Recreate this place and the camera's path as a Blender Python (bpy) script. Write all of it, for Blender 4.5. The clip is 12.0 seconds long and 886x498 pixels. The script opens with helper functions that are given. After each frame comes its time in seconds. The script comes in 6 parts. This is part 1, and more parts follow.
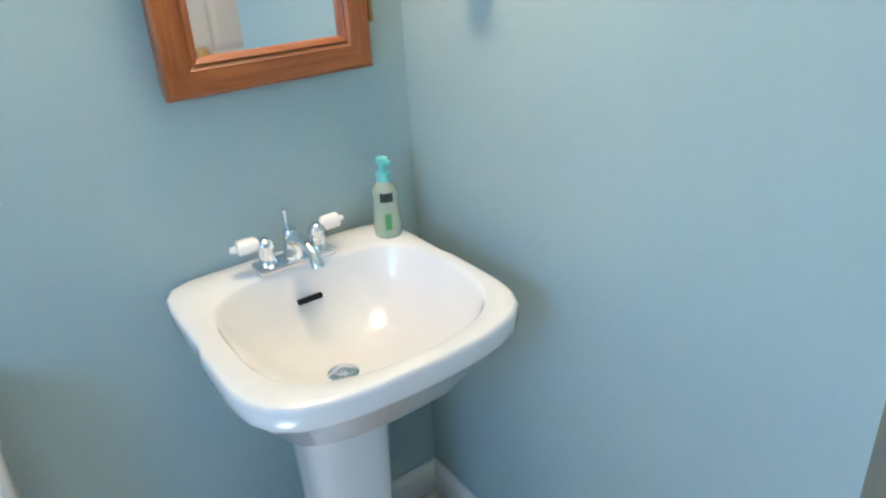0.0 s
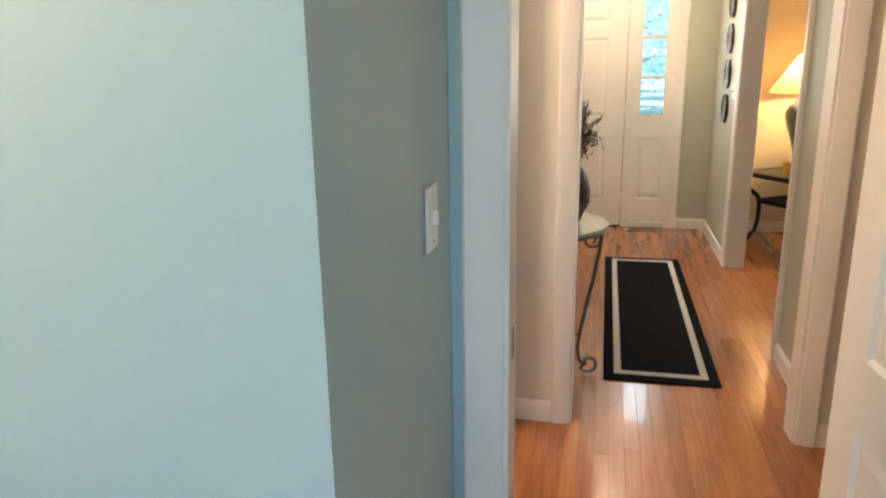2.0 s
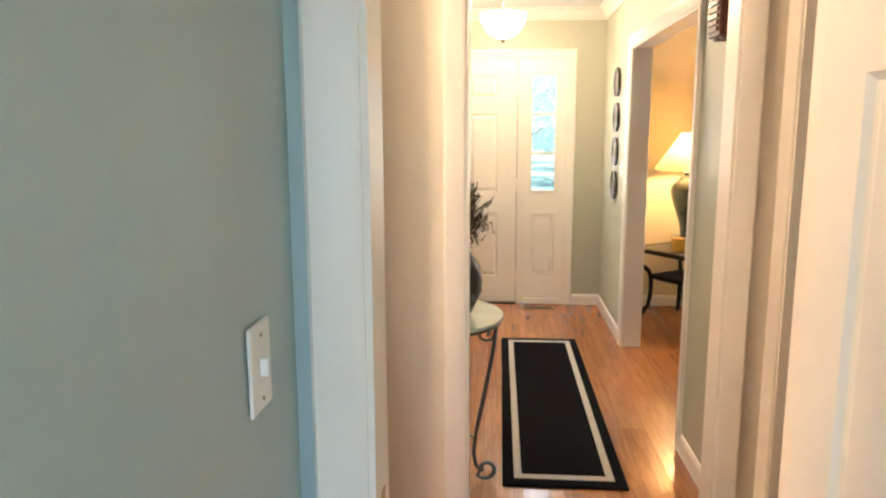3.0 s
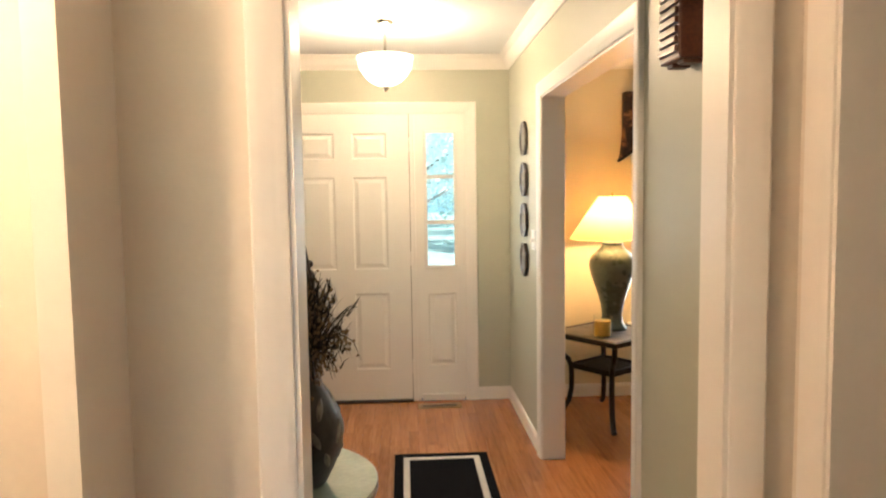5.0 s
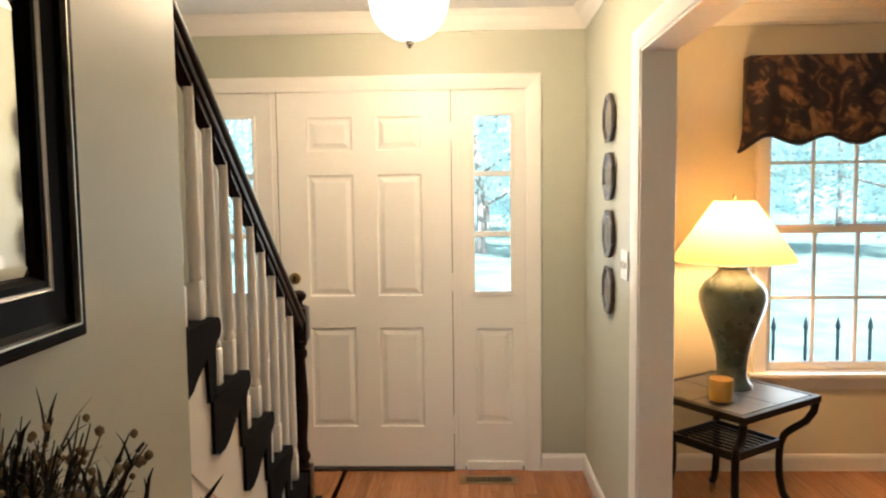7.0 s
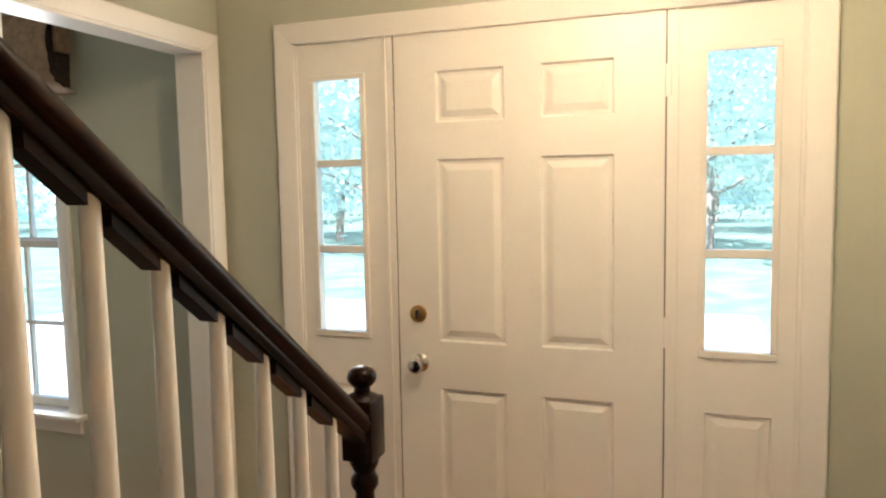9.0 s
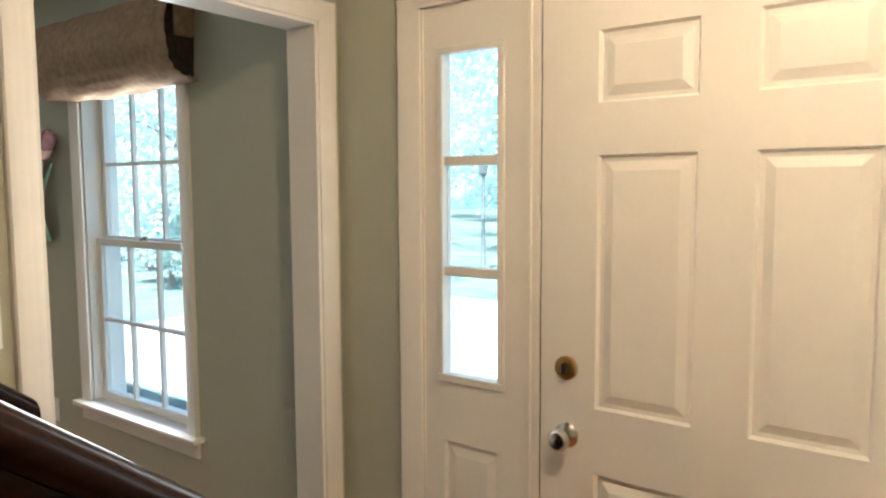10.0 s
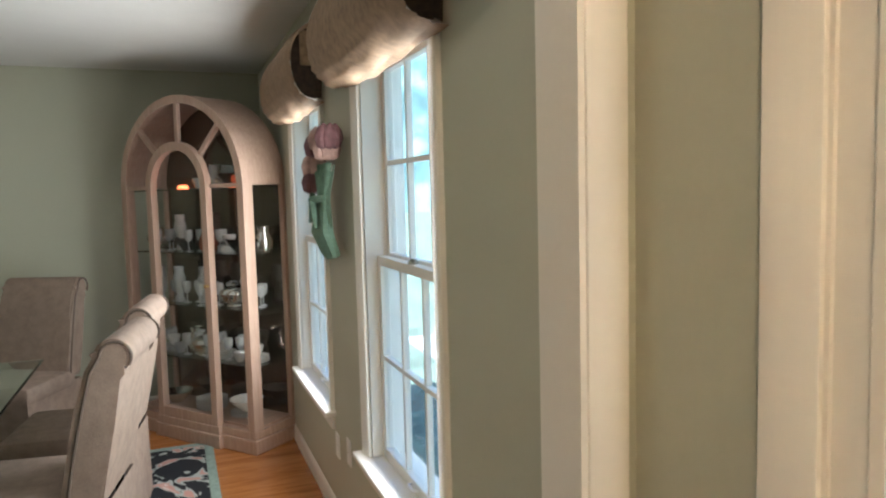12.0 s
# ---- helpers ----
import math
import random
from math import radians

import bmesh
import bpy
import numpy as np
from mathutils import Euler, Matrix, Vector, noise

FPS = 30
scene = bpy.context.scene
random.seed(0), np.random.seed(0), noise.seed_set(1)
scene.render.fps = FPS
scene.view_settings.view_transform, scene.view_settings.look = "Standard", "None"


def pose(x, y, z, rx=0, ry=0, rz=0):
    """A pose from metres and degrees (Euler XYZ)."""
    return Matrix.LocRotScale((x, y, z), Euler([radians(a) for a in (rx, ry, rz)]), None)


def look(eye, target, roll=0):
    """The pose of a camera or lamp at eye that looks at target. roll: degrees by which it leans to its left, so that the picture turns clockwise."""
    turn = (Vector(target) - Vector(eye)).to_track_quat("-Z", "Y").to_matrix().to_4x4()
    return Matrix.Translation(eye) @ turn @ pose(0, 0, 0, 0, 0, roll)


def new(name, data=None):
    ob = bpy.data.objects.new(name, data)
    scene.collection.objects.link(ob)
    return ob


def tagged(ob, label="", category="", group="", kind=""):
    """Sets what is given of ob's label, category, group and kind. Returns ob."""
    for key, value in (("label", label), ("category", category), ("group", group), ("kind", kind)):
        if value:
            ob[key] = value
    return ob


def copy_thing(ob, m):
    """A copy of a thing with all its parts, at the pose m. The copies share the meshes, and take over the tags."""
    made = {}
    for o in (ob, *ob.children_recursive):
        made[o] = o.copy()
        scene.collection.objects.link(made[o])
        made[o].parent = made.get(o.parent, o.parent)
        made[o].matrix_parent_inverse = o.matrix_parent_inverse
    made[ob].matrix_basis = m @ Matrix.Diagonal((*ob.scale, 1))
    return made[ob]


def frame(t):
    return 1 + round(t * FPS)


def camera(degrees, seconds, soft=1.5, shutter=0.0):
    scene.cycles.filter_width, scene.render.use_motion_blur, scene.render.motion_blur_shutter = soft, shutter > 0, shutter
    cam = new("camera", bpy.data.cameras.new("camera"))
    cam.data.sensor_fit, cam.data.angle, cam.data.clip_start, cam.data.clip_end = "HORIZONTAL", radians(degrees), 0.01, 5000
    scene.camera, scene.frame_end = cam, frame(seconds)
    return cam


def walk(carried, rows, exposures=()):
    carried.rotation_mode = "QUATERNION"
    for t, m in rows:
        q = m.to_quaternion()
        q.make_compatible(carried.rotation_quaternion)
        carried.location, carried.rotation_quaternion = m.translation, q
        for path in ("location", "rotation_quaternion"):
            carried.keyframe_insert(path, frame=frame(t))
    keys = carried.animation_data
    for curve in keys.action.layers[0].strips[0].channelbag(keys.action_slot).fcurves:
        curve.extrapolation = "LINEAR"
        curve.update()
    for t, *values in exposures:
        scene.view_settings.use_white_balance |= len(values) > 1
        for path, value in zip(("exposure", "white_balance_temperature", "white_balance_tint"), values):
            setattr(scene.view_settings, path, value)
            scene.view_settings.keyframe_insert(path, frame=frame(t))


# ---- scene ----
cam = camera(64.3, 12.0, soft=2.2)
PATH = [
    (0, (0.061, -0.079, 1.399), (-1.43, 0.937, 0.535), -3.4),
    (0.5, (0.064, -0.078, 1.4), (-1.215, 1.242, 0.612), -2.2),
    (1, (0.073, -0.077, 1.405), (-0.935, 1.496, 0.69), -1.0),
    (1.5, (0.098, -0.046, 1.422), (-0.617, 1.713, 0.793), -0.8),
    (2, (0.108, 0.004, 1.441), (-0.328, 1.887, 0.927), -1.0),
    (2.5, (0.109, 0.141, 1.455), (-0.142, 2.081, 1.039), -1.2),
    (3, (0.119, 0.341, 1.472), (-0.039, 2.307, 1.141), -0.2),
    (3.5, (0.095, 0.57, 1.464), (0.128, 2.551, 1.193), -0.2),
    (5.3, (0.26, 1.471, 1.487), (0.369, 3.463, 1.339), -0.8),
    (5.5, (0.278, 1.576, 1.477), (0.386, 3.567, 1.331), -0.7),
    (6, (0.286, 1.868, 1.487), (0.347, 3.862, 1.34), -0.1),
    (6.5, (0.321, 2.202, 1.493), (0.343, 4.198, 1.368), -0.1),
    (7, (0.351, 2.55, 1.49), (0.278, 4.543, 1.34), -0.7),
    (7.2, (0.365, 2.681, 1.494), (0.235, 4.671, 1.341), -0.9),
    (8.8, (0.363, 3.815, 1.506), (-0.262, 5.705, 1.328), -1.15),
    (9, (0.346, 3.955, 1.505), (-0.322, 5.832, 1.334), -1.05),
    (9.5, (0.323, 4.309, 1.522), (-0.609, 6.067, 1.325), -1.4),
    (10, (0.224, 4.641, 1.525), (-0.949, 6.249, 1.355), -0.3),
    (10.5, (0.095, 4.958, 1.549), (-1.271, 6.407, 1.384), -0.9),
    (11, (-0.059, 5.237, 1.572), (-1.65, 6.436, 1.405), -0.8),
    (11.5, (-0.275, 5.466, 1.554), (-2.004, 6.458, 1.396), -1.1),
    (12, (-0.501, 5.64, 1.544), (-2.362, 6.353, 1.375), -1.5),
]
EXPOSURES = [(0.0, 2.78, 5020, 10), (1.0, 2.76, 5280, 10), (2.0, 2.86, 5650, 10), (2.6, 3.20, 5800, 10), (3.5, 3.2, 6050, 10), (5.3, 2.82, 5900, 10),
             (6.5, 2.84, 5800, 10), (7.2, 2.83, 5800, 10), (8.8, 2.71, 5900, 10), (10.0, 2.62, 5800, 10), (11.0, 2.65, 5750, 10), (12.0, 2.75, 5900, 10)]
walk(cam, [(t, look(e, g, r)) for t, e, g, r in PATH], EXPOSURES)

# ---------------------------------------------------------------- world and lamps
world = bpy.data.worlds.new("sky")
scene.world = world
world.use_nodes = True
wn = world.node_tree.nodes
sky = wn.new("ShaderNodeTexSky")
sky.sky_type, sky.sun_disc = "NISHITA", False
sky.sun_elevation, sky.sun_rotation = radians(57), radians(156)
wn["Background"].inputs["Strength"].default_value = 0.115
world.node_tree.links.new(sky.outputs["Color"], wn["Background"].inputs["Color"])


def lamp(name, kind, m, energy, color, size=0.1, size_y=None):
    data = bpy.data.lights.new(name, kind)
    data.energy, data.color = energy, color
    if kind == "AREA":
        data.size = size
        if size_y:
            data.shape, data.size_y = "RECTANGLE", size_y
    elif kind == "SUN":
        data.angle = size
    else:
        data.shadow_soft_size = size
    ob = new(name, data)
    ob.matrix_world = m
    return tagged(ob, kind="structure")


WARM = (1.0, 0.69, 0.40)
lamp("sun", "SUN", look((4, -9, 15), (0, 0, 0)), 4.9, (1.0, 0.96, 0.90), radians(0.6))
lamp("foyer_bulb", "POINT", pose(0.133, 5.28, 2.345), 7.3, WARM, 0.05)
lamp("table_lamp_bulb", "POINT", pose(1.58, 5.85, 1.30), 6.2, (1.0, 0.56, 0.22), 0.04)
# unseen lamp added to brighten the hall walls
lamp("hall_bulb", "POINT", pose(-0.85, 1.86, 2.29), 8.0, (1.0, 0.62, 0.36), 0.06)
lamp("vanity_bulb", "POINT", pose(-0.98, 0.40, 1.98), 4.5, (1.0, 0.66, 0.34), 0.12)
for wx, wy, wz, ww, wh, e in ((-2.655, 6.297, 1.28, 0.70, 1.4, 4.0), (-4.13, 6.297, 1.28, 0.70, 1.4, 4.0), (2.30, 6.297, 1.28, 0.70, 1.4, 2.2),
                              (-0.89, 6.294, 1.44, 0.19, 0.92, 0.6), (0.478, 6.294, 1.44, 0.19, 0.92, 0.6)):
    lamp("window_daylight", "AREA", pose(wx, wy, wz, -90, 0, 0), e, (1.0, 0.96, 0.86), ww, wh)
lamp("powder_daylight", "AREA", pose(0.1, -1.26, 1.45, 90, 0, 0), 1.1, (0.50, 0.76, 1.0), 0.7, 0.9)


# ---------------------------------------------------------------- mesh helpers
def part(name, bm, mat, parent=None, label=""):
    me = bpy.data.meshes.new(name)
    bmesh.ops.recalc_face_normals(bm, faces=bm.faces[:])
    bm.to_mesh(me)
    bm.free()
    me.materials.append(mat)
    ob = new(name, me)
    if parent:
        ob.parent = parent
    if label:
        ob["label"] = label
    return ob


def smooth(ob, angle=40):
    for p in ob.data.polygons:
        p.use_smooth = True
    ob.data.set_sharp_from_angle(angle=radians(angle))
    return ob


def thing(name, m, label, category, group="", kind=""):
    ob = new(name)
    ob.empty_display_size = 0.1
    ob.matrix_world = m
    return tagged(ob, label, category, group, kind)


def structure(ob, label="", category=""):
    return tagged(ob, label, category, kind="structure")


def box(bm, x0, x1, y0, y1, z0, z1, bevel=0.0, m=None):
    r = bmesh.ops.create_cube(bm, size=1.0)
    vs = r["verts"]
    for v in vs:
        v.co = Vector(((x0 + x1) / 2 + v.co.x * (x1 - x0), (y0 + y1) / 2 + v.co.y * (y1 - y0), (z0 + z1) / 2 + v.co.z * (z1 - z0)))
    es = list({e for v in vs for e in v.link_edges})
    if bevel:
        r2 = bmesh.ops.bevel(bm, geom=es, offset=bevel, segments=2, affect="EDGES", profile=0.5)
        vs = list({v for f in r2["faces"] for v in f.verts} | {v for v in vs if v.is_valid})
    if m is not None:
        bmesh.ops.transform(bm, matrix=m, verts=[v for v in vs if v.is_valid])
    return vs


def boxed(*a, **k):
    bm = bmesh.new()
    box(bm, *a, **k)
    return bm


def lathe(bm, prof, n=32, m=None, cap=True):
    """Turns (radius, z) pairs about z."""
    rings = []
    for r, z in prof:
        rings.append([bm.verts.new((r * math.cos(2 * math.pi * i / n), r * math.sin(2 * math.pi * i / n), z)) for i in range(n)])
    for a, b in zip(rings, rings[1:]):
        for i in range(n):
            bm.faces.new((a[i], a[(i + 1) % n], b[(i + 1) % n], b[i]))
    if cap:
        for ring in (rings[0], rings[-1]):
            bm.faces.new(ring)
    vs = [v for r in rings for v in r]
    if m is not None:
        bmesh.ops.transform(bm, matrix=m, verts=vs)
    return vs


def tube(bm, pts, rad, n=8, closed=False):
    """A round bar along points; rad is a number or one per point."""
    pts = [Vector(p) for p in pts]
    rads = rad if isinstance(rad, (list, tuple)) else [rad] * len(pts)
    rings, last = [], None
    for i, p in enumerate(pts):
        d = (pts[min(i + 1, len(pts) - 1)] - pts[max(i - 1, 0)]).normalized()
        ref = last if last is not None else (Vector((0, 0, 1)) if abs(d.z) < 0.9 else Vector((1, 0, 0)))
        u = (ref - d * ref.dot(d)).normalized()
        last = u
        w = d.cross(u)
        rings.append([bm.verts.new(p + (u * math.cos(2 * math.pi * k / n) + w * math.sin(2 * math.pi * k / n)) * rads[i]) for k in range(n)])
    for a, b in zip(rings, rings[1:]):
        for k in range(n):
            bm.faces.new((a[k], a[(k + 1) % n], b[(k + 1) % n], b[k]))
    bm.faces.new(rings[0]), bm.faces.new(rings[-1][::-1])


def extrude_profile(bm, pts, d0, d1, to3):
    """A closed 2D outline pushed from d0 to d1; to3(u, v, d) gives the place."""
    a = [bm.verts.new(to3(u, v, d0)) for u, v in pts]
    b = [bm.verts.new(to3(u, v, d1)) for u, v in pts]
    n = len(pts)
    for i in range(n):
        bm.faces.new((a[i], a[(i + 1) % n], b[(i + 1) % n], b[i]))
    bm.faces.new(a[::-1]), bm.faces.new(b)


def wall_mesh(axis, c0, c1, u0, u1, z0, z1, holes=()):
    """A wall across axis from c0 to c1, with openings (u0, u1, z0, z1) right through."""
    us = sorted({u0, u1, *[h[0] for h in holes], *[h[1] for h in holes]})
    zs = sorted({z0, z1, *[h[2] for h in holes], *[h[3] for h in holes]})
    us = [u for u in us if u0 <= u <= u1]
    zs = [z for z in zs if z0 <= z <= z1]
    cells = [[not any(h[0] <= (a + b) / 2 <= h[1] and h[2] <= (c + d) / 2 <= h[3] for h in holes) for c, d in zip(zs, zs[1:])] for a, b in zip(us, us[1:])]
    bm = bmesh.new()
    cache = {}

    def vert(c, i, k):
        key = (c, i, k)
        if key not in cache:
            p = (c, us[i], zs[k]) if axis == "x" else (us[i], c, zs[k])
            cache[key] = bm.verts.new(p)
        return cache[key]

    def solid(i, k):
        return 0 <= i < len(us) - 1 and 0 <= k < len(zs) - 1 and cells[i][k]

    for i in range(len(us) - 1):
        for k in range(len(zs) - 1):
            if not cells[i][k]:
                continue
            for c in (c0, c1):
                bm.faces.new([vert(c, *q) for q in ((i, k), (i + 1, k), (i + 1, k + 1), (i, k + 1))])
            for ok, (p, q) in ((solid(i - 1, k), ((i, k), (i, k + 1))), (solid(i + 1, k), ((i + 1, k), (i + 1, k + 1))),
                               (solid(i, k - 1), ((i, k), (i + 1, k))), (solid(i, k + 1), ((i, k + 1), (i + 1, k + 1)))):
                if not ok:
                    bm.faces.new((vert(c0, *p), vert(c1, *p), vert(c1, *q), vert(c0, *q)))
    return bm


def panel_rings(bm, x0, x1, z0, z1, y, steps, fill=True):
    """Nested rectangles from (x0..x1, z0..z1), each step (inset, depth), towards +y; the last is filled."""
    prev = None
    for ins, dep in [(0, 0)] + steps:
        ring = [bm.verts.new((a, y + dep, b)) for a, b in ((x0 + ins, z0 + ins), (x1 - ins, z0 + ins), (x1 - ins, z1 - ins), (x0 + ins, z1 - ins))]
        if prev:
            for i in range(4):
                bm.faces.new((prev[i], prev[(i + 1) % 4], ring[(i + 1) % 4], ring[i]))
        prev = ring
    if fill:
        bm.faces.new(prev)


def panelled(x0, x1, z0, z1, y0, y1, panels, holes=(), steps=((0.008, 0.006), (0.018, 0.006), (0.032, 0.0015))):
    """A leaf with raised panels on both faces, and open holes for glass."""
    bm = wall_mesh("y", y0, y1, x0, x1, z0, z1, tuple(panels) + tuple(holes))
    for a, b, c, d in panels:
        panel_rings(bm, a, b, c, d, y0, [(i, q) for i, q in steps])
        panel_rings(bm, a, b, c, d, y1, [(i, -q) for i, q in steps])
    bmesh.ops.remove_doubles(bm, verts=bm.verts[:], dist=0.0004)
    return bm


CASING = [(0, 0), (0, 0.009), (0.005, 0.012), (0.018, 0.0135), (0.026, 0.015), (0.036, 0.0175), (0.050, 0.019), (0.060, 0.0205), (0.067, 0.0205), (0.072, 0.016), (0.072, 0)]


def casing(name, axis, face, sign, u0, u1, z1, mat, z0=0.0, width=0.072, sides="lrt"):
    """Moulded trim round an opening u0..u1 up to z1, on the wall face that looks along sign*axis; mitred at the corners."""
    k = width / 0.072
    bm = bmesh.new()

    def at(u, z, d):
        return (face + sign * d, u, z) if axis == "x" else (u, face + sign * d, z)

    for side in sides:
        if side == "t":
            a = [bm.verts.new(at(u0 - w * k, z1 + w * k, d)) for w, d in CASING]
            b = [bm.verts.new(at(u1 + w * k, z1 + w * k, d)) for w, d in CASING]
        else:
            s, e = (u0, -1) if side == "l" else (u1, 1)
            a = [bm.verts.new(at(s + e * w * k, z0, d)) for w, d in CASING]
            b = [bm.verts.new(at(s + e * w * k, z1 + (w * k if "t" in sides else 0), d)) for w, d in CASING]
        n = len(a)
        for i in range(n):
            bm.faces.new((a[i], a[(i + 1) % n], b[(i + 1) % n], b[i]))
        bm.faces.new(a[::-1]), bm.faces.new(b)
    return structure(smooth(part(name, bm, mat), 35))


def trim_run(name, profile, p0, p1, inward, mat):
    """A moulding with (out, up) profile along the wall from p0 to p1, out along inward."""
    p0, p1, inward = Vector(p0), Vector(p1), Vector(inward)
    bm = bmesh.new()
    extrude_profile(bm, profile, 0, 1, lambda u, v, d: p0.lerp(p1, d) + inward * u + Vector((0, 0, v)))
    return structure(part(name, bm, mat))


BASE = [(0, 0), (0.014, 0), (0.014, 0.068), (0.011, 0.078), (0.006, 0.088), (0, 0.090)]
CROWN = [(0, 0), (0, -0.095), (0.010, -0.095), (0.014, -0.082), (0.030, -0.062), (0.046, -0.030), (0.062, -0.018), (0.074, -0.008), (0.074, 0)]


# ---------------------------------------------------------------- materials
def material(name):
    m = bpy.data.materials.new(name)
    m.use_nodes = True
    return m, m.node_tree.nodes, m.node_tree.links, m.node_tree.nodes["Principled BSDF"]


def simple(name, color, rough=0.5, metal=0.0, vary=0.08, scale=6.0, bump=0.0, bscale=120.0, coat=0.0, fine=60.0, spec=0.5):
    """A surface with broad and fine variation of tone, and fine relief."""
    m, n, l, b = material(name)
    co = n.new("ShaderNodeTexCoord")
    big, small = n.new("ShaderNodeTexNoise"), n.new("ShaderNodeTexNoise")
    big.inputs["Scale"].default_value, small.inputs["Scale"].default_value = scale, fine
    big.inputs["Detail"].default_value = small.inputs["Detail"].default_value = 5
    mix = n.new("ShaderNodeMix")
    mix.inputs[0].default_value = 0.35
    l.new(co.outputs["Object"], big.inputs["Vector"])
    l.new(co.outputs["Object"], small.inputs["Vector"])
    l.new(big.outputs["Fac"], mix.inputs[2])
    l.new(small.outputs["Fac"], mix.inputs[3])
    ramp = n.new("ShaderNodeValToRGB")
    c = Vector(color)
    ramp.color_ramp.elements[0].position, ramp.color_ramp.elements[1].position = 0.32, 0.68
    ramp.color_ramp.elements[0].color = (*[max(0, x * (1 - vary)) for x in c], 1)
    ramp.color_ramp.elements[1].color = (*[min(1, x * (1 + vary)) for x in c], 1)
    l.new(mix.outputs[0], ramp.inputs["Fac"])
    l.new(ramp.outputs["Color"], b.inputs["Base Color"])
    rr = n.new("ShaderNodeMapRange")
    rr.inputs["To Min"].default_value, rr.inputs["To Max"].default_value = max(0.02, rough - 0.06), min(1, rough + 0.06)
    l.new(mix.outputs[0], rr.inputs["Value"])
    l.new(rr.outputs["Result"], b.inputs["Roughness"])
    b.inputs["Metallic"].default_value = metal
    b.inputs["Specular IOR Level"].default_value = spec
    b.inputs["Coat Weight"].default_value = coat
    if bump:
        bt, bn = n.new("ShaderNodeTexNoise"), n.new("ShaderNodeBump")
        bt.inputs["Scale"].default_value, bt.inputs["Detail"].default_value = bscale, 3
        bn.inputs["Strength"].default_value, bn.inputs["Distance"].default_value = bump, 0.004
        l.new(co.outputs["Object"], bt.inputs["Vector"])
        l.new(bt.outputs["Fac"], bn.inputs["Height"])
        l.new(bn.outputs["Normal"], b.inputs["Normal"])
    return m


def wood(name, dark, light, rough=0.35, scale=(14, 14, 1.2), piece="", coat=0.0, grain=6.0, spread=0.25, coat_rough=0.05, spec=0.5):
    """Grain drawn out along the axis with the smallest scale; piece: object or island tone."""
    m, n, l, b = material(name)
    co, mp = n.new("ShaderNodeTexCoord"), n.new("ShaderNodeMapping")
    mp.inputs["Scale"].default_value = scale
    l.new(co.outputs["Object"], mp.inputs["Vector"])
    vec = mp.outputs["Vector"]
    tone = None
    if piece:
        node = n.new("ShaderNodeObjectInfo") if piece == "object" else n.new("ShaderNodeNewGeometry")
        tone = node.outputs["Random"] if piece == "object" else node.outputs["Random Per Island"]
        add, sc = n.new("ShaderNodeVectorMath"), n.new("ShaderNodeVectorMath")
        sc.operation = "SCALE"
        sc.inputs[0].default_value = (37, 23, 51)
        l.new(tone, sc.inputs["Scale"])
        l.new(vec, add.inputs[0])
        l.new(sc.outputs[0], add.inputs[1])
        vec = add.outputs[0]
    t1, t2 = n.new("ShaderNodeTexNoise"), n.new("ShaderNodeTexNoise")
    t1.inputs["Scale"].default_value, t2.inputs["Scale"].default_value = 1.6, grain
    t1.inputs["Detail"].default_value, t2.inputs["Detail"].default_value = 4, 8
    t1.inputs["Distortion"].default_value = 1.2
    l.new(vec, t1.inputs["Vector"]), l.new(vec, t2.inputs["Vector"])
    mix = n.new("ShaderNodeMix")
    mix.inputs[0].default_value = 0.45
    l.new(t1.outputs["Fac"], mix.inputs[2]), l.new(t2.outputs["Fac"], mix.inputs[3])
    val = mix.outputs[0]
    if tone is not None:
        mr, ad = n.new("ShaderNodeMapRange"), n.new("ShaderNodeMath")
        mr.inputs["To Min"].default_value, mr.inputs["To Max"].default_value = -spread, spread
        l.new(tone, mr.inputs["Value"])
        l.new(val, ad.inputs[0]), l.new(mr.outputs["Result"], ad.inputs[1])
        val = ad.outputs[0]
    ramp = n.new("ShaderNodeValToRGB")
    ramp.color_ramp.elements[0].position, ramp.color_ramp.elements[1].position = 0.25, 0.75
    ramp.color_ramp.elements[0].color, ramp.color_ramp.elements[1].color = (*dark, 1), (*light, 1)
    l.new(val, ramp.inputs["Fac"])
    l.new(ramp.outputs["Color"], b.inputs["Base Color"])
    b.inputs["Roughness"].default_value = rough
    b.inputs["Specular IOR Level"].default_value = spec
    b.inputs["Coat Weight"].default_value = coat
    b.inputs["Coat Roughness"].default_value = coat_rough
    bn = n.new("ShaderNodeBump")
    bn.inputs["Strength"].default_value, bn.inputs["Distance"].default_value = 0.06, 0.002
    l.new(t2.outputs["Fac"], bn.inputs["Height"])
    l.new(bn.outputs["Normal"], b.inputs["Normal"])
    return m


def glass_mat(name, color=(1, 1, 1), rough=0.0, ior=1.45):
    m, n, l, b = material(name)
    b.inputs["Base Color"].default_value = (*color, 1)
    b.inputs["Transmission Weight"].default_value = 1
    b.inputs["Roughness"].default_value, b.inputs["IOR"].default_value = rough, ior
    return m


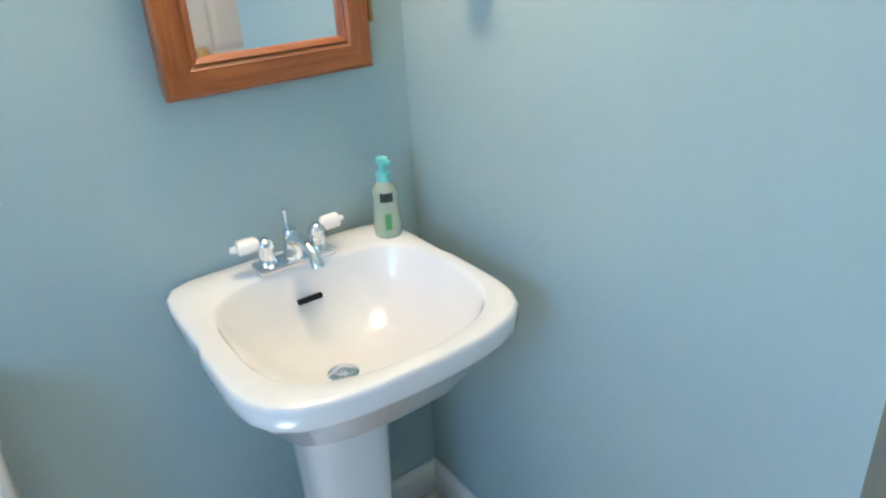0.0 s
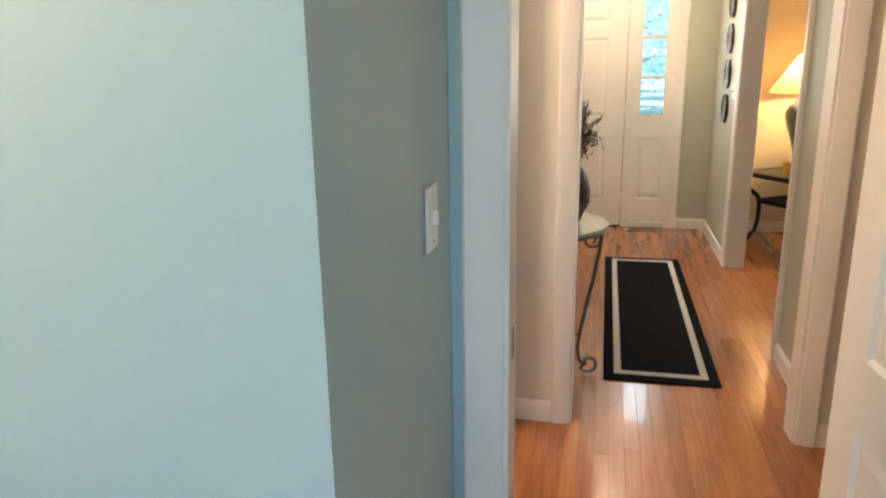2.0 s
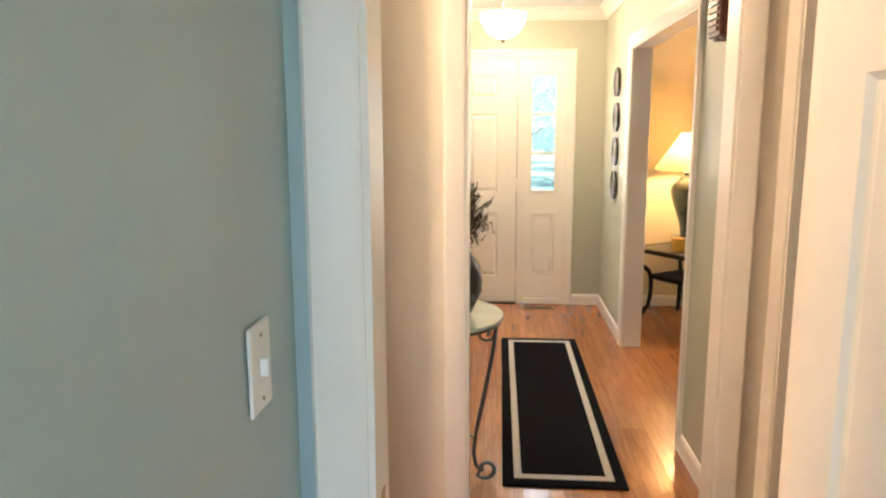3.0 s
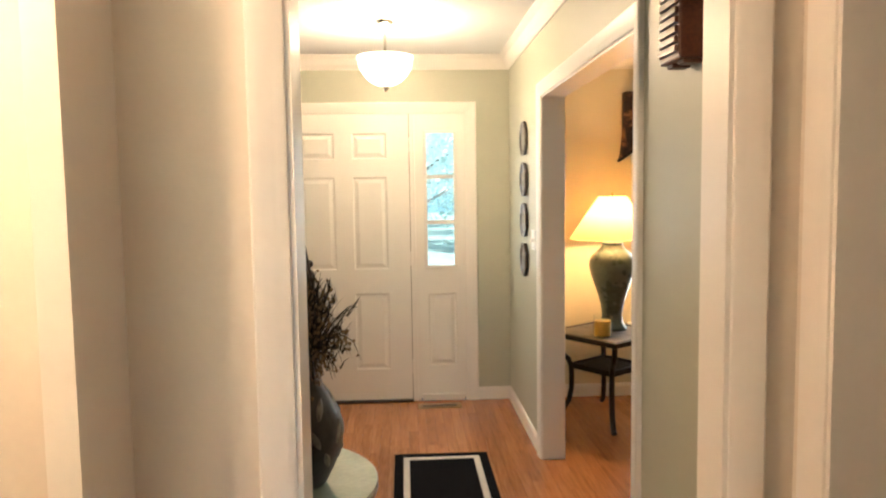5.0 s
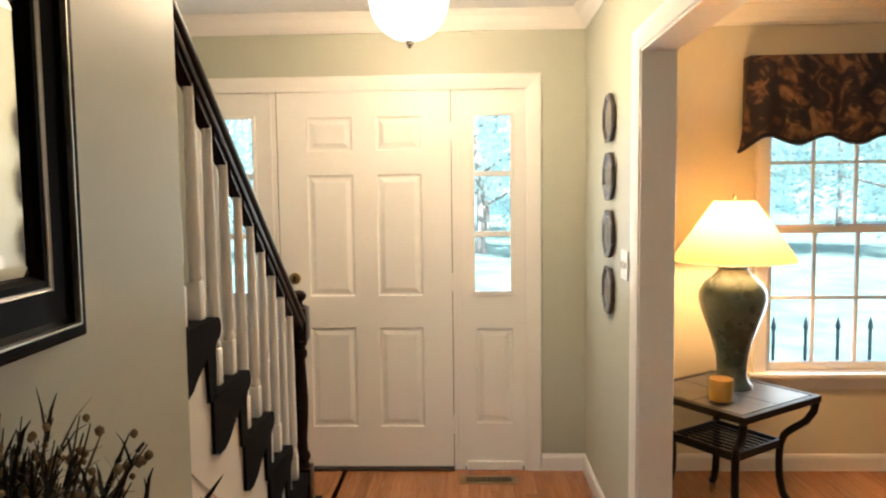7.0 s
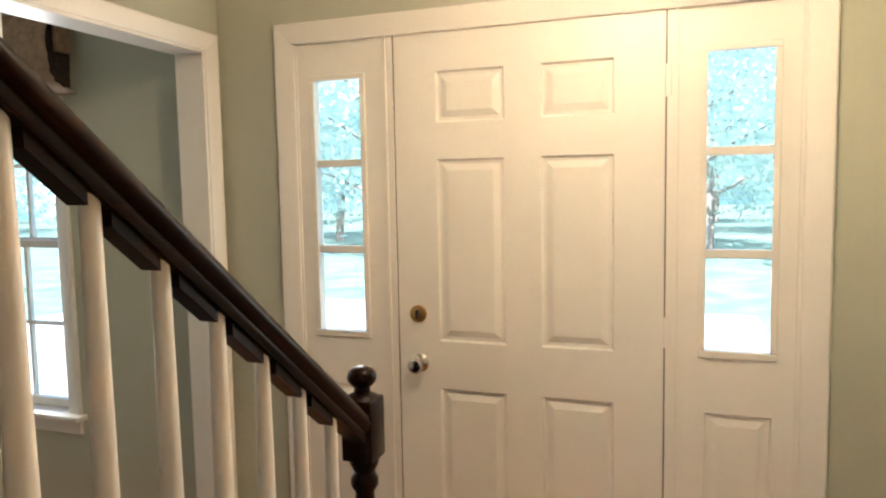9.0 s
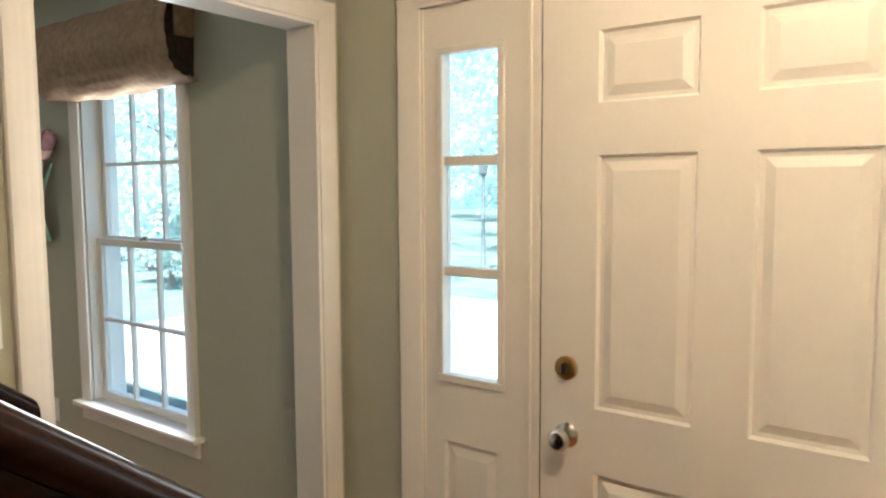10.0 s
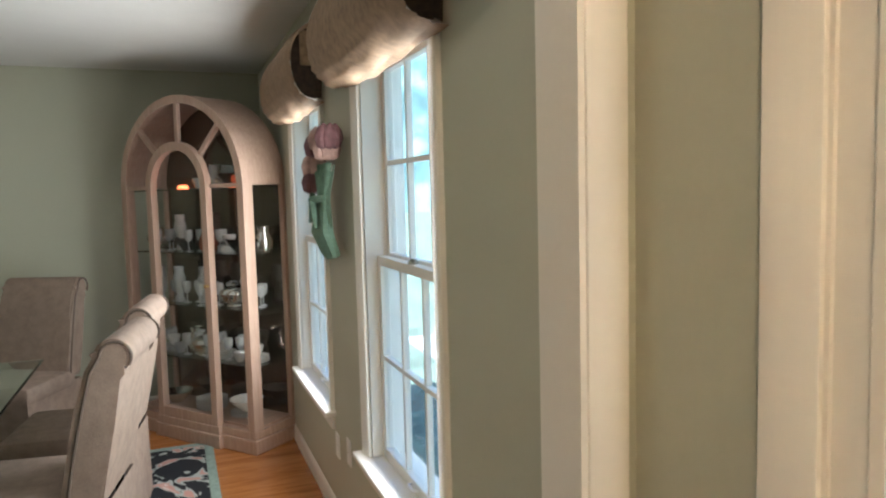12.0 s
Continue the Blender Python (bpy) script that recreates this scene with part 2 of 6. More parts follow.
def pane_mat(name):
    """Thin window glass: clear, with a faint mirror of the room."""
    m, n, l, b = material(name)
    n.remove(b)
    tr, gl, mx, fr = n.new("ShaderNodeBsdfTransparent"), n.new("ShaderNodeBsdfGlossy"), n.new("ShaderNodeMixShader"), n.new("ShaderNodeLayerWeight")
    tr.inputs["Color"].default_value = (0.97, 0.985, 0.985, 1)
    gl.inputs["Roughness"].default_value = 0.01
    pw, ma = n.new("ShaderNodeMath"), n.new("ShaderNodeMath")
    pw.operation, ma.operation = "POWER", "MULTIPLY_ADD"
    pw.inputs[1].default_value, ma.inputs[1].default_value, ma.inputs[2].default_value = 4.0, 0.35, 0.025
    l.new(fr.outputs["Facing"], pw.inputs[0])
    l.new(pw.outputs[0], ma.inputs[0])
    l.new(ma.outputs[0], mx.inputs["Fac"])
    l.new(tr.outputs[0], mx.inputs[1]), l.new(gl.outputs[0], mx.inputs[2])
    l.new(mx.outputs[0], n["Material Output"].inputs["Surface"])
    return m


def glow(name, color, strength, base=(0.9, 0.9, 0.85)):
    m, n, l, b = material(name)
    b.inputs["Base Color"].default_value = (*base, 1)
    b.inputs["Emission Color"].default_value = (*color, 1)
    b.inputs["Emission Strength"].default_value = strength
    b.inputs["Roughness"].default_value = 0.35
    return m


SAGE = simple("sage_wall_paint", (0.455, 0.46, 0.36), 0.44, vary=0.03, scale=2.0, bump=0.05, bscale=260)
HALLP = simple("hall_wall_paint", (0.68, 0.62, 0.53), 0.46, vary=0.03, scale=2.0, bump=0.05, bscale=260)
LIVP = simple("living_wall_paint", (0.66, 0.60, 0.44), 0.62, vary=0.03, scale=2.0, bump=0.05, bscale=260)
BLUEP = simple("blue_wall_paint", (0.415, 0.525, 0.53), 0.5, vary=0.03, scale=2.0, bump=0.05, bscale=260)
CEIL = simple("ceiling_paint", (0.80, 0.79, 0.76), 0.8, vary=0.02, bump=0.12, bscale=180)
TRIM = simple("white_trim_paint", (0.79, 0.76, 0.70), 0.36, vary=0.02, scale=3)
DOORP = simple("white_door_paint", (0.80, 0.775, 0.715), 0.38, vary=0.02, scale=3)
FLOOR_P = wood("oak_floor_plank", (0.24, 0.076, 0.019), (0.48, 0.195, 0.055), 0.24, (16, 1.1, 16), "object", 0.35, 7, 0.10)
FLOOR_S = wood("oak_floor_strip", (0.24, 0.076, 0.019), (0.48, 0.195, 0.055), 0.24, (16, 1.1, 16), "island", 0.35, 7, 0.10)
WALNUT = wood("dark_walnut", (0.0020, 0.0007, 0.0005), (0.019, 0.0056, 0.0019), 0.28, (20, 1.5, 20), spec=0.16)
OAK = wood("honey_oak", (0.17, 0.040, 0.007), (0.46, 0.155, 0.034), 0.35, (26, 2.2, 26), coat=0.25, grain=5)
OAKZ = wood("honey_oak_upright", (0.17, 0.040, 0.007), (0.46, 0.155, 0.034), 0.35, (26, 26, 2.2), coat=0.25, grain=5)
BLACKP = simple("black_lacquer", (0.0012, 0.0011, 0.0011), 0.4, vary=0.2, spec=0.03)
IRON = simple("black_wrought_iron", (0.006, 0.005, 0.005), 0.5, vary=0.3, bump=0.25, bscale=160, spec=0.25)
PEWTER = simple("pewter_scroll_iron", (0.16, 0.155, 0.14), 0.42, metal=0.8, vary=0.2, bump=0.2, bscale=160)
CARPET = simple("charcoal_stair_carpet", (0.0035, 0.003, 0.003), 0.95, vary=0.35, scale=30, bump=0.9, bscale=420, fine=300, spec=0.1)
CHROME = simple("chrome", (0.82, 0.83, 0.85), 0.08, metal=1.0, vary=0.02)
NICKEL = simple("satin_nickel", (0.55, 0.52, 0.47), 0.22, metal=1.0, vary=0.05)
BRASS = simple("aged_brass", (0.42, 0.27, 0.10), 0.3, metal=1.0, vary=0.15)
PORCELAIN = simple("white_porcelain", (0.86, 0.85, 0.83), 0.09, vary=0.01, coat=0.5)
WHITEPL = simple("white_plastic", (0.82, 0.82, 0.80), 0.35, vary=0.02)
MIRROR = simple("mirror_silver", (0.93, 0.94, 0.93), 0.01, metal=1.0, vary=0.0)
PANE = pane_mat("window_pane")
DARK = simple("dark_recess", (0.01, 0.01, 0.01), 0.8, vary=0.2)
# ---------------------------------------------------------------- the setting
H = 2.44
Y = 6.30      # inner face of the house front
YO = 6.46     # its outer face
DOORX = (-0.662, 0.2595)
W_GLASS = 0.35


def window_hole(cx):
    return (cx - 0.385, cx + 0.385, 0.525, 2.02)


wall = structure(part("wall_north_dining", wall_mesh("y", Y, YO, -6.12, -1.46, 0, H, (window_hole(-2.655), window_hole(-4.13))), SAGE), "sage green painted dining room wall with two windows", "wall")
wall = structure(part("wall_north_foyer", wall_mesh("y", Y, YO, -1.46, 1.03, 0, H, ((-1.075, 0.665, 0, 2.075),)), SAGE), "pale sage painted entry wall round the front door", "wall")
wall = structure(part("wall_north_living", wall_mesh("y", Y, YO, 1.03, 4.2, 0, H, (window_hole(2.30),)), LIVP), "warm beige painted living room wall", "wall")
structure(part("wall_east_foyer", wall_mesh("x", 0.97, 1.085, 2.78, Y, 0, H, ((3.555, 5.12, 0, 2.005),)), SAGE), "pale sage wall with a wide cased opening", "wall")
structure(part("wall_hall_north", wall_mesh("y", 2.665, 2.78, -1.40, 1.0, 0, H, ((0.002, 0.868, 0, 2.05),)), HALLP), "cream painted hall wall with a cased opening", "wall")
structure(part("wall_foyer_west", wall_mesh("x", -0.35, -0.235, 2.78, 3.97, 0, H), SAGE), "pale sage wall that carries the black mirror", "wall")
structure(part("wall_stair_west", wall_mesh("x", -1.52, -1.40, -0.2, Y, 0, 4.9, ((5.362, 6.215, 0, 2.045),)), SAGE), "sage painted stair wall with the dining room opening", "wall")
structure(part("wall_powder_west", wall_mesh("x", -1.29, -1.17, -1.42, 0.80, 0, H), BLUEP), "pale blue painted powder room wall", "wall")
structure(part("wall_powder_north", wall_mesh("y", 0.695, 0.80, -1.17, -0.19, 0, H), BLUEP), "pale blue painted powder room wall", "wall")
structure(part("wall_powder_return", wall_mesh("x", -0.30, -0.19, 0.80, 1.36, 0, H), BLUEP), "pale blue return wall beside the door", "wall")
structure(part("wall_powder_door", wall_mesh("y", 1.36, 1.475, -1.40, 1.115, 0, H, ((-0.085, 0.605, 0, 2.04),)), BLUEP), "painted wall round the powder room doorway", "wall")
structure(part("wall_powder_east", wall_mesh("x", 0.98, 1.10, -1.42, 1.36, 0, H), BLUEP), "pale blue painted powder room wall", "wall")
structure(part("wall_powder_south", wall_mesh("y", -1.42, -1.30, -1.17, 0.98, 0, H, ((-0.28, 0.48, 0.95, 1.95),)), BLUEP), "pale blue painted wall with a small window", "wall")
structure(part("wall_hall_east", wall_mesh("x", 1.0, 1.115, 1.475, 2.665, 0, H, ((1.62, 2.555, 0, 2.05),)), HALLP), "cream hall wall with an opening to the family room", "wall")
structure(part("wall_hall_west", wall_mesh("x", -1.40, -1.29, 1.475, 2.665, 0, H), HALLP), "cream painted hall end wall", "wall")
structure(part("wall_family_north", wall_mesh("y", 3.30, 3.40, 1.085, 4.2, 0, H), LIVP), "plain painted partition", "wall")
structure(part("wall_family_south", wall_mesh("y", 0.9, 1.0, 1.115, 4.2, 0, H), HALLP), "plain painted wall", "wall")
structure(part("wall_east_outer", wall_mesh("x", 4.2, 4.35, 0.9, YO, 0, H), LIVP), "plain painted outer wall", "wall")
structure(part("wall_dining_west", wall_mesh("x", -6.12, -6.0, 2.1, Y, 0, H), SAGE), "sage green painted dining room wall", "wall")
structure(part("wall_dining_south", wall_mesh("y", 2.1, 2.2, -6.0, -1.52, 0, H), SAGE), "sage green painted dining room wall", "wall")
structure(part("wall_shaft_south", wall_mesh("y", -0.2, -0.1, -1.40, -0.35, H + 0.2, 4.9), SAGE), "plain stairwell wall", "wall")
structure(part("wall_shaft_east", wall_mesh("x", -0.55, -0.45, -0.1, 5.95, H + 0.2, 4.9), SAGE), "plain stairwell wall", "wall")
structure(part("wall_shaft_north", wall_mesh("y", 5.95, 6.05, -1.40, -0.45, H + 0.2, 4.9), SAGE), "plain stairwell wall", "wall")


def slab(name, x0, x1, y0, y1, z0, z1, mat, label, category):
    return structure(part(name, boxed(x0, x1, y0, y1, z0, z1), mat), label, category)


slab("ceiling_dining", -6.12, -1.52, 2.1, YO, H, H + 0.2, CEIL, "plain white ceiling", "ceiling")
slab("ceiling_living", 1.085, 4.35, 0.9, YO, H, H + 0.2, CEIL, "plain white ceiling", "ceiling")
slab("ceiling_foyer", -0.545, 1.085, 2.78, YO, H, H + 0.2, CEIL, "plain white ceiling lit by a globe lamp", "ceiling")
slab("ceiling_foyer_corner", -1.40, -0.545, 5.90, YO, H, H + 0.2, CEIL, "plain white ceiling beside the stairwell", "ceiling")
slab("ceiling_hall", -1.40, 1.115, 1.36, 2.78, H, H + 0.2, CEIL, "plain white ceiling", "ceiling")
slab("ceiling_powder", -1.29, 1.10, -1.42, 1.36, H, H + 0.2, CEIL, "plain white ceiling", "ceiling")
slab("ceiling_upstairs", -1.52, -0.35, -0.2, YO, 4.9, 5.0, CEIL, "plain white ceiling above the stairs", "ceiling")
POWDER_FLOOR = simple("pale_vinyl_floor", (0.52, 0.47, 0.40), 0.35, vary=0.1, scale=5)
slab("floor_powder", -1.29, 1.10, -1.42, 1.36, -0.05, 0, POWDER_FLOOR, "pale sheet vinyl floor", "floor")
SUB = simple("subfloor", (0.06, 0.03, 0.012), 0.7)
slab("subfloor", -6.12, 4.35, 1.36, YO, -0.08, -0.020, SUB, "dark boards under the oak strips", "floor")
slab("subfloor", 1.10, 4.35, 0.9, 1.36, -0.08, -0.020, SUB, "dark boards under the oak strips", "floor")
slab("threshold", -0.085, 0.605, 1.355, 1.48, 0.0005, 0.012, OAK, "oak threshold strip", "threshold")

# jamb linings of the cased openings
def lining(name, axis, c0, c1, u0, u1, z1, mat=TRIM, t=0.016):
    bm = bmesh.new()
    for a, b, lo, hi in ((u0, u0 + t, 0, z1), (u1 - t, u1, 0, z1), (u0 + t, u1 - t, z1 - t, z1)):
        if axis == "x":
            box(bm, c0 - 0.003, c1 + 0.003, a, b, lo + 0.001, hi)
        else:
            box(bm, a, b, c0 - 0.003, c1 + 0.003, lo + 0.001, hi)
    return structure(part(name, bm, mat))


for nm, ax, c0, c1, u0, u1, z1, w in (("jamb_living", "x", 0.97, 1.085, 3.555, 5.12, 2.005, 0.072), ("jamb_hall", "y", 2.665, 2.78, 0.002, 0.868, 2.05, 0.070),
                                      ("jamb_dining", "x", -1.52, -1.40, 5.362, 6.215, 2.045, 0.066), ("jamb_powder", "y", 1.36, 1.475, -0.085, 0.605, 2.04, 0.083),
                                      ("jamb_family", "x", 1.0, 1.115, 1.62, 2.555, 2.05, 0.072)):
    lining(nm, ax, c0, c1, u0, u1, z1)
    for s, c in ((-1, c0), (1, c1)):
        casing("trim", ax, c, s, u0 + 0.005, u1 - 0.005, z1 - 0.005, TRIM, width=w)
casing("trim", "y", 2.665, -1, -1.16, -0.43, 2.04, TRIM)

# base and crown runs
for p0, p1, inn in (((0.735, Y, 0), (0.97, Y, 0), (0, -1, 0)), ((0.97, 5.19, 0), (0.97, Y, 0), (-1, 0, 0)), ((0.97, 2.87, 0), (0.97, 3.485, 0), (-1, 0, 0)),
                    ((-1.40, Y, 0), (-1.14, Y, 0), (0, -1, 0)), ((-0.235, 2.86, 0), (-0.235, 3.97, 0), (1, 0, 0)),
                    ((-0.36, 2.665, 0), (-0.066, 2.665, 0), (0, -1, 0)), ((0.935, 2.665, 0), (1.0, 2.665, 0), (0, -1, 0)),
                    ((1.085, Y, 0), (4.2, Y, 0), (0, -1, 0)), ((1.085, 5.19, 0), (1.085, Y, 0), (1, 0, 0)), ((-6.0, Y, 0), (-1.52, Y, 0), (0, -1, 0)),
                    ((-6.0, 2.2, 0), (-6.0, Y, 0), (1, 0, 0)), ((-1.17, 0.695, 0), (-0.19, 0.695, 0), (0, -1, 0)), ((-1.17, -1.3, 0), (-1.17, 0.695, 0), (1, 0, 0)),
                    ((-0.19, 0.70, 0), (-0.19, 1.34, 0), (1, 0, 0)), ((-1.40, 2.0, 0), (-1.40, 5.295, 0), (1, 0, 0))):
    trim_run("baseboard", BASE, p0, p1, inn, TRIM)
for p0, p1, inn in (((-1.40, Y, H), (0.97, Y, H), (0, -1, 0)), ((0.97, 2.78, H), (0.97, Y, H), (-1, 0, 0)), ((1.085, Y, H), (4.2, Y, H), (0, -1, 0)), ((1.085, 3.4, H), (1.085, Y, H), (1, 0, 0))):
    trim_run("crown_moulding", CROWN, p0, p1, inn, TRIM)


# ---------------------------------------------------------------- front door with sidelights
def pane_in(name, x0, x1, z0, z1, y, parent):
    g = part(name, boxed(x0, x1, y - 0.002, y + 0.002, z0, z1), PANE, parent)
    g.visible_shadow = False
    return g


front = thing("door_1", pose(0, 0, 0), "white six panel front door between two glazed sidelights", "front door", kind="structure")
y0, y1 = Y + 0.000, Y + 0.045
frame_bm = bmesh.new()
for a, b in ((-1.075, -1.055), (-0.725, -0.668), (0.265, 0.322), (0.645, 0.665)):
    box(frame_bm, a, b, Y - 0.002, Y + 0.13, 0, 2.058)
box(frame_bm, -1.075, 0.665, Y - 0.002, Y + 0.13, 2.058, 2.075)
box(frame_bm, -0.650, 0.248, Y + 0.047, Y + 0.075, 0.012, 0.035)
box(frame_bm, -0.690, -0.650, Y + 0.047, Y + 0.128, 0, 2.058)
box(frame_bm, 0.248, 0.290, Y + 0.047, Y + 0.128, 0, 2.058)
box(frame_bm, -0.650, 0.248, Y + 0.047, Y + 0.128, 2.035, 2.0575)
part("frame", frame_bm, TRIM, front)
stop_bm = bmesh.new()
for a, b in ((-0.703, -0.690), (0.287, 0.300)):
    box(stop_bm, a, b, Y - 0.010, Y - 0.002, 0, 2.058, 0.002)
part("mullion_bead", stop_bm, TRIM, front)
# added strips whose brown stands in for the shade in the door gap
strip_bm = bmesh.new()
for a, b, c, d in ((-0.6675, -0.6625, 0.013, 2.057), (0.260, 0.2645, 0.013, 2.057), (-0.662, 0.2595, 2.0505, 2.0575)):
    box(strip_bm, a, b, Y + 0.004, Y + 0.046, c, d)
part("weatherstrip", strip_bm, simple("gap_shade_brown", (0.20, 0.165, 0.12), 0.8), front, "brown strip added in place of the door gap's shade")
part("sill", boxed(-0.668, 0.265, Y - 0.03, Y + 0.13, 0.0005, 0.012, 0.003), simple("dark_bronze_sill", (0.05, 0.04, 0.03), 0.45, metal=0.5), front)
pans = []
for a, b in ((-0.507, -0.262), (-0.136, 0.103)):
    for c, d in ((1.735, 1.912), (0.958, 1.607), (0.238, 0.785)):
        pans.append((a, b, c, d))
leaf = part("leaf", panelled(DOORX[0], DOORX[1], 0.016, 2.05, y0, y1, pans, steps=((0.006, 0.012), (0.017, 0.012), (0.040, 0.002))), DOORP, front)
knob_bm = bmesh.new()
lathe(knob_bm, [(0.0, 0), (0.033, 0), (0.034, 0.006), (0.028, 0.012), (0.013, 0.018), (0.012, 0.03), (0.022, 0.036), (0.029, 0.046), (0.029, 0.056), (0.022, 0.065), (0.004, 0.068)], 28, pose(-0.583, y0, 0.876, 90, 0, 0), cap=False)
smooth(part("knob", knob_bm, NICKEL, leaf, "round satin nickel door knob"))
bolt_bm = bmesh.new()
lathe(bolt_bm, [(0.0, 0), (0.032, 0), (0.031, 0.008), (0.026, 0.012), (0.0, 0.012)], 28, pose(-0.586, y0, 1.056, 90, 0, 0), cap=False)
smooth(part("deadbolt", bolt_bm, BRASS, leaf, "brass deadbolt rose"))
part("thumb_turn", boxed(-0.590, -0.582, y0 - 0.028, y0 - 0.010, 1.040, 1.072, 0.003), DARK, leaf)
part("latch_plate", boxed(-0.668, -0.6655, y0 + 0.004, y0 + 0.03, 0.85, 0.905), BRASS, leaf)
for z in (0.25, 1.03, 1.83):
    hb = boxed(0.2605, 0.278, y0 - 0.006, y0 + 0.004, z - 0.05, z + 0.05, 0.002)
    part("hinge", hb, TRIM, front)
for sx0, sx1, gx0, gx1, px0, px1 in ((-1.055, -0.725, -0.990, -0.795, -0.988, -0.797), (0.322, 0.645, 0.380, 0.577, 0.385, 0.582)):
    hole = (gx0, gx1, 0.975, 1.912)
    side = part("sidelight", panelled(sx0, sx1, 0.02, 2.055, y0 + 0.004, y1, ((px0, px1, 0.255, 0.775),), (hole,), steps=((0.006, 0.012), (0.017, 0.012), (0.040, 0.002))), DOORP, front, "glazed white sidelight with a panel below")
    mb = bmesh.new()
    for z in (1.285, 1.605):
        box(mb, gx0, gx1, y0 + 0.008, y1 - 0.006, z - 0.014, z + 0.014, 0.004)
    part("muntin", mb, DOORP, side)
    bead = bmesh.new()
    for a, b, c, d in ((gx0 - 0.016, gx0 + 0.004, 0.9795, 1.9075), (gx1 - 0.004, gx1 + 0.016, 0.9795, 1.9075), (gx0 - 0.016, gx1 + 0.016, 0.955, 0.979), (gx0 - 0.016, gx1 + 0.016, 1.908, 1.928)):
        box(bead, a, b, y0 - 0.004, y0 + 0.010, c, d, 0.003)
    part("glazing_bead", bead, DOORP, side)
    for c, d in ((0.975, 1.271), (1.299, 1.591), (1.619, 1.912)):
        pane_in("pane", gx0, gx1, c, d, y0 + 0.028, side)
    part("foot_rail", boxed(sx0 + 0.01, sx1 - 0.01, y0 - 0.014, y0 + 0.003, 0.001, 0.05, 0.006), TRIM, side)
casing("trim", "y", Y, -1, -1.062, 0.658, 2.045, TRIM, width=0.078)


# ---------------------------------------------------------------- double hung windows
def sash(name, cx, z0, z1, y, parent, cols=3, rows=2):
    s = bmesh.new()
    w, st = 0.372, 0.034
    for a, b, c, d in ((cx - w, cx - w + st, z0, z1), (cx + w - st, cx + w, z0, z1), (cx - w + st, cx + w - st, z0, z0 + st + 0.006), (cx - w + st, cx + w - st, z1 - st, z1)):
        box(s, a, b, y, y + 0.034, c, d, 0.003)
    ob = part(name, s, TRIM, parent)
    ix0, ix1, iz0, iz1 = cx - w + st, cx + w - st, z0 + st + 0.006, z1 - st
    mu = bmesh.new()
    for i in range(1, cols):
        x = ix0 + (ix1 - ix0) * i / cols
        box(mu, x - 0.008, x + 0.008, y + 0.006, y + 0.026, iz0, iz1)
    for k in range(1, rows):
        z = iz0 + (iz1 - iz0) * k / rows
        box(mu, ix0, ix1, y + 0.004, y + 0.028, z - 0.008, z + 0.008)
    part("muntin", mu, TRIM, ob)
    pane_in("pane", ix0, ix1, iz0, iz1, y + 0.016, ob)
    return ob


def window(name, cx, label):
    w = thing(name, pose(0, 0, 0), label, "window", kind="structure")
    fr = bmesh.new()
    x0, x1, z0, z1 = window_hole(cx)
    for a, b, c, d in ((x0, x0 + 0.013, z0, z1), (x1 - 0.013, x1, z0, z1), (x0 + 0.013, x1 - 0.013, z1 - 0.013, z1), (x0 + 0.013, x1 - 0.013, z0, z0 + 0.012)):
        box(fr, a, b, Y + 0.002, YO, c, d)
    part("window_frame", fr, TRIM, w)
    low = sash("lower_sash", cx, 0.538, 1.305, Y + 0.045, w)
    sash("upper_sash", cx, 1.275, 2.007, Y + 0.082, w)
    lock = bmesh.new()
    lathe(lock, [(0.0, 0), (0.018, 0), (0.016, 0.012), (0, 0.014)], 14, pose(cx, Y + 0.06, 1.305), cap=False)
    box(lock, cx - 0.004, cx + 0.03, Y + 0.052, Y + 0.064, 1.312, 1.324, 0.002)
    part("sash_lock", lock, NICKEL, low)
    lift = bmesh.new()
    tube(lift, [(cx - 0.035, Y + 0.046, 0.56), (cx - 0.025, Y + 0.028, 0.562), (cx + 0.025, Y + 0.028, 0.562), (cx + 0.035, Y + 0.046, 0.56)], 0.005)
    part("sash_lift", lift, WHITEPL, low)
    part("window_sill", boxed(x0 - 0.095, x1 + 0.095, Y - 0.055, Y + 0.04, 0.512, 0.536, 0.006), TRIM, w)
    part("apron", boxed(x0 - 0.07, x1 + 0.07, Y - 0.018, Y, 0.445, 0.512, 0.004), TRIM, w)
    casing("trim", "y", Y, -1, x0 + 0.004, x1 - 0.004, z1 - 0.004, TRIM, z0=0.536, width=0.072).parent = w
    return w


window("window_1", -2.655, "white double hung six over six window")
window("window_2", -4.13, "white double hung six over six window")
window("window_3", 2.30, "white double hung six over six window")
wp = thing("window_4", pose(0, 0, 0), "small white framed window of the powder room", "window", kind="structure")
bmw = bmesh.new()
for a, b, c, d in ((-0.28, -0.24, 0.95, 1.95), (0.44, 0.48, 0.95, 1.95), (-0.24, 0.44, 0.95, 0.99), (-0.24, 0.44, 1.91, 1.95), (-0.24, 0.44, 1.43, 1.47)):
    box(bmw, a, b, -1.40, -1.34, c, d, 0.003)
part("window_frame", bmw, TRIM, wp)
pane_in("pane", -0.24, 0.44, 0.99, 1.91, -1.37, wp)
